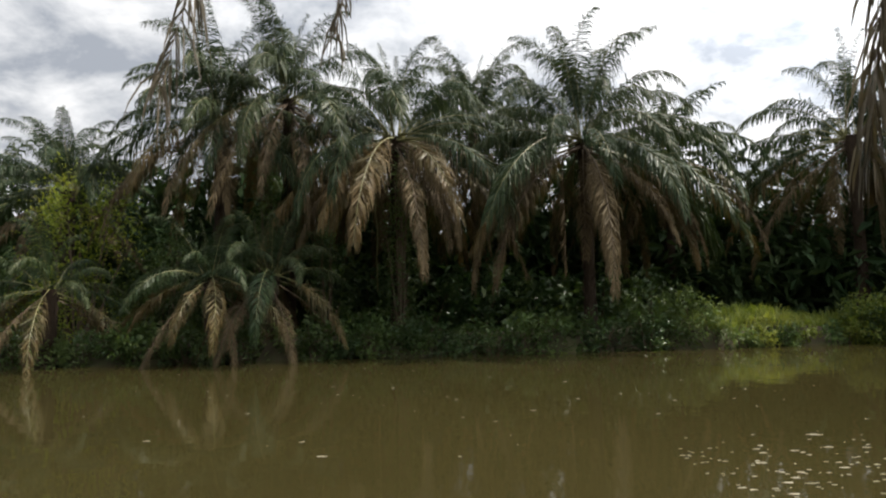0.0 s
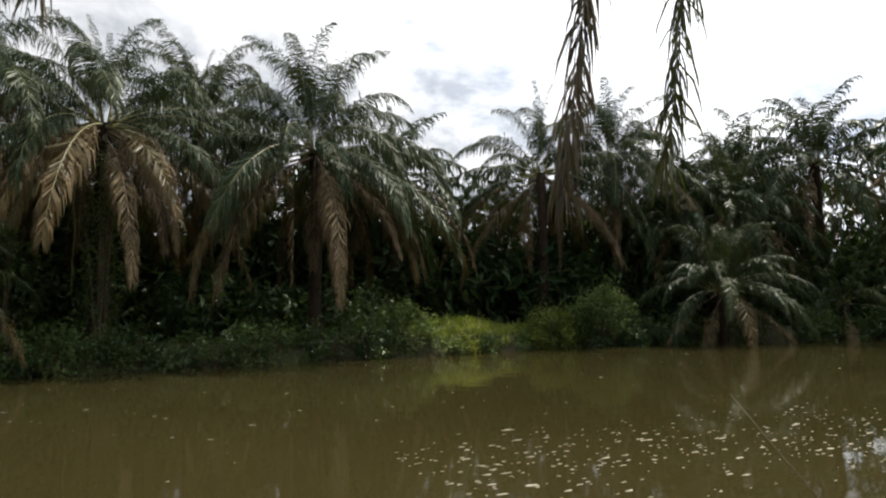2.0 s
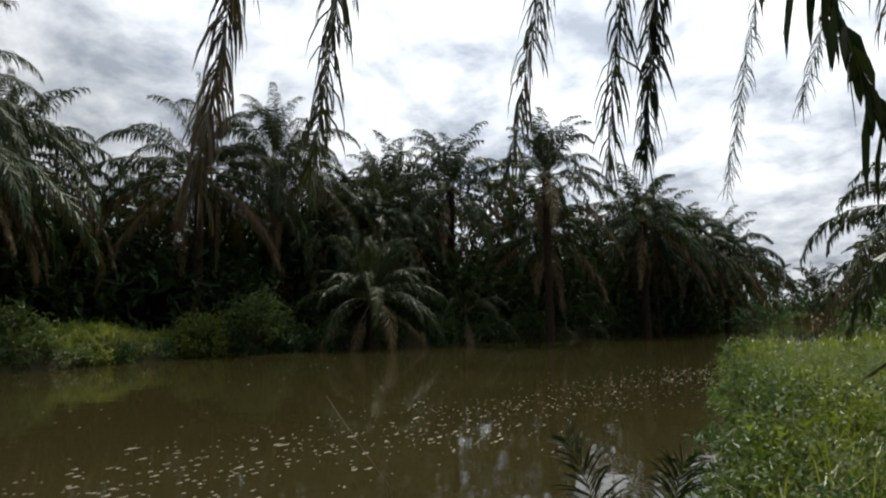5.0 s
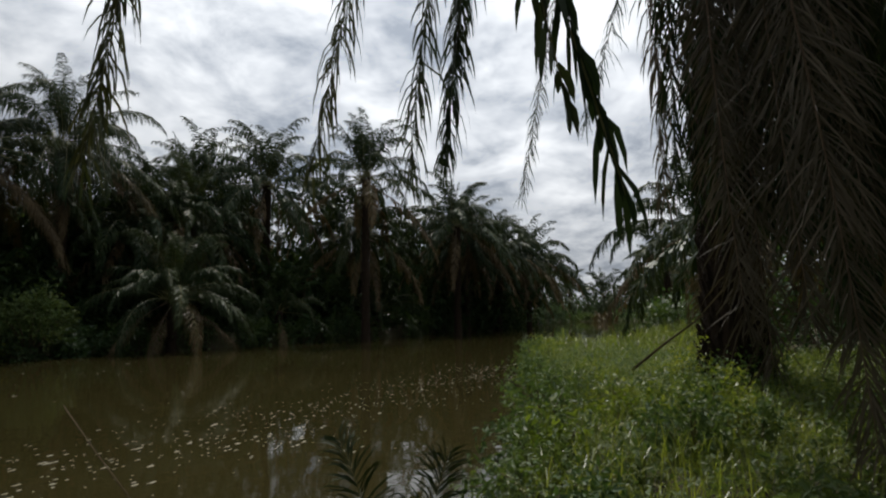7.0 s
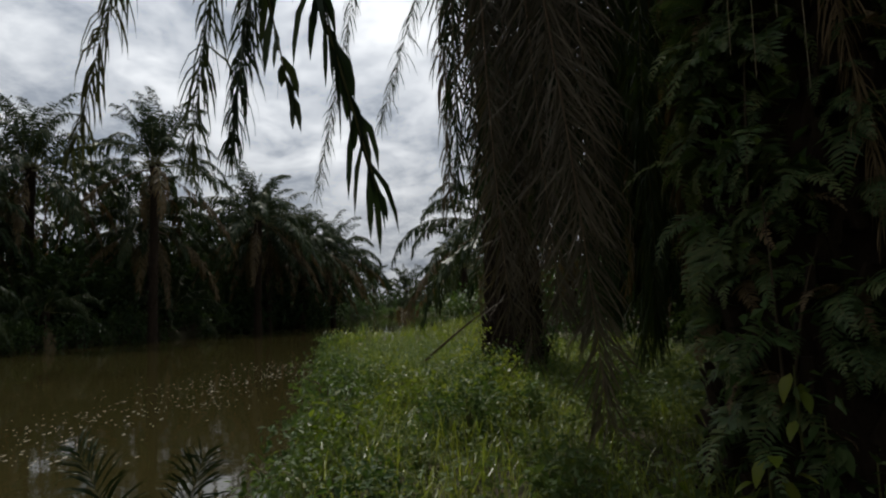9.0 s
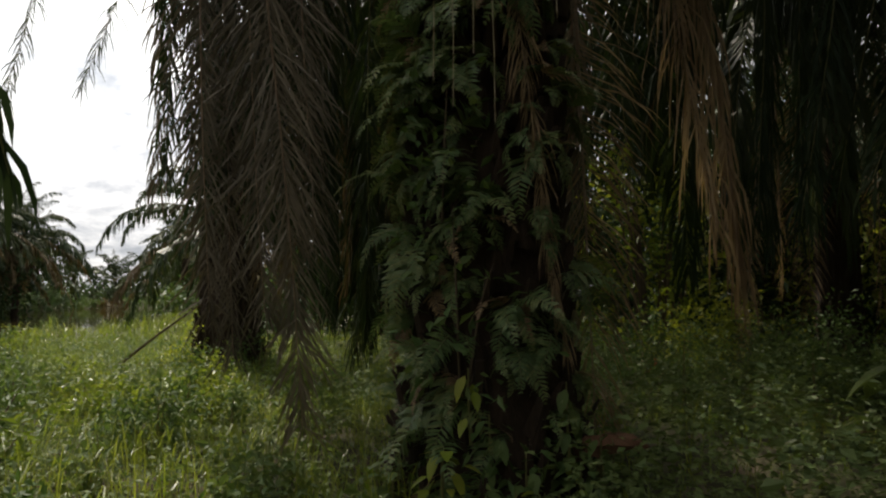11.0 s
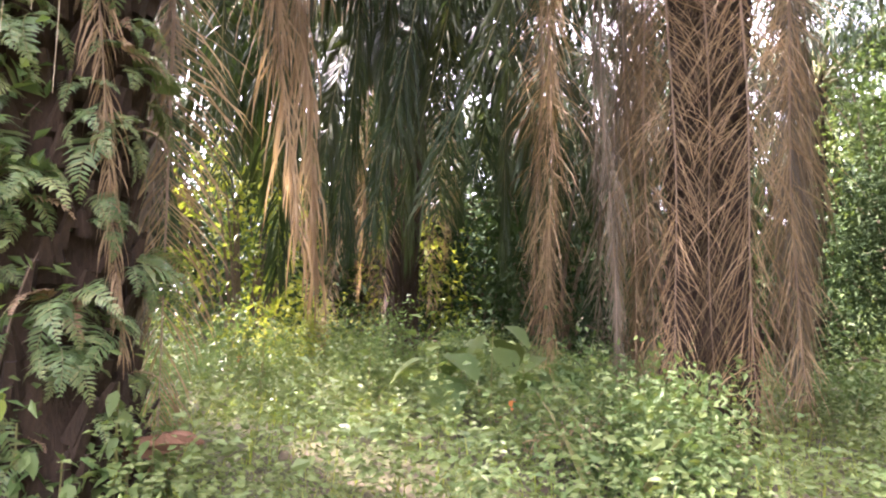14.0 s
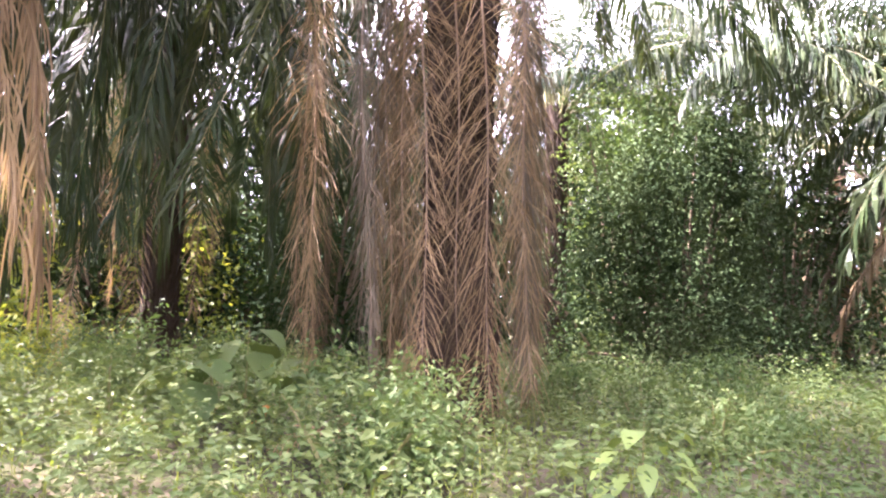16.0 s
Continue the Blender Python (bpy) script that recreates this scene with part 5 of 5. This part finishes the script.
for i, (az, a0, a1, l) in enumerate(((112, 82, 5, 1.95), (140, 84, 25, 1.6), (75, 80, -10, 2.0), (40, 84, 10, 1.7), (-20, 78, -20, 1.5), (200, 80, -25, 1.4), (100, 88, 50, 1.7))):
    me = frond_mesh("frond", arch(l, a0, a1, 9), (0, 1, 0), 24, 0.44, 0.026, 0.3, (DEEP, RACHIS), 70 + i, 0.012, 0.04, 0.4, 0.25, loose=(5, 0.15, 0.85, 1.1))
    child("frond", me, sprout, Matrix.Rotation(radians(az), 4, "Z"))
for i, (x, y, az, l) in enumerate(((1.6, -8.3, 60, 2.6), (0.9, -7.7, 10, 2.2), (2.3, -7.9, 120, 2.0))):  # dead fronds lying in the weeds
    dead = tagged(new("fallen_frond", frond_mesh("fallen_frond", arch(l, 16, -14, 9, 1.0), (0, 1, 0), 60, 0.55, 0.02, 0.35, GREY if i else BROWN, 90 + i, 0.014, 0.2)), "dry fallen palm frond lying in the weeds", "palm frond", "fallen fronds")
    dead.matrix_basis = Matrix.Translation((x, y, gz(x, y) + 0.12)) @ Matrix.Rotation(radians(az), 4, "Z")


# ---- foam on the water ----
def foam():
    rng = np.random.default_rng(12)
    n = 1050
    x = rng.uniform(3.5, 26, n)
    y = 9.6 - 0.16 * x + rng.normal(0, 1.2, n) + 0.5 * np.sin(x * 1.1)
    x = np.concatenate([x, rng.uniform(-22, 30, 220)])
    y = np.concatenate([y, rng.uniform(6, 26, 220)])
    ok = ground_z(x, y) < -0.3
    x, y = x[ok], y[ok]
    vs, fs = [], []
    for i in range(len(x)):
        k = 7
        a = np.arange(k) * 2 * math.pi / k
        r = rng.uniform(0.005, 0.0155) * (1 + rng.normal(0, 0.25, k)) * (1 + rng.random() ** 4)
        st = rng.uniform(1.1, 3.6)
        top = np.stack([x[i] + np.cos(a) * r * st, y[i] + np.sin(a) * r, np.full(k, 0.006)], axis=1)
        low = np.stack([x[i] + np.cos(a) * r * st * 1.2, y[i] + np.sin(a) * r * 1.2, np.full(k, -0.004)], axis=1)
        vs += [top, low]
        o = i * 2 * k
        fs.append([o + j for j in range(k)])
        fs += [[o + j, o + k + j, o + k + (j + 1) % k, o + (j + 1) % k] for j in range(k)]
    tagged(new("foam_flecks", mesh_of("foam_flecks", np.concatenate(vs), fs, [FOAM])), "pale foam flecks floating on the river", "foam", kind="stuff")


foam()
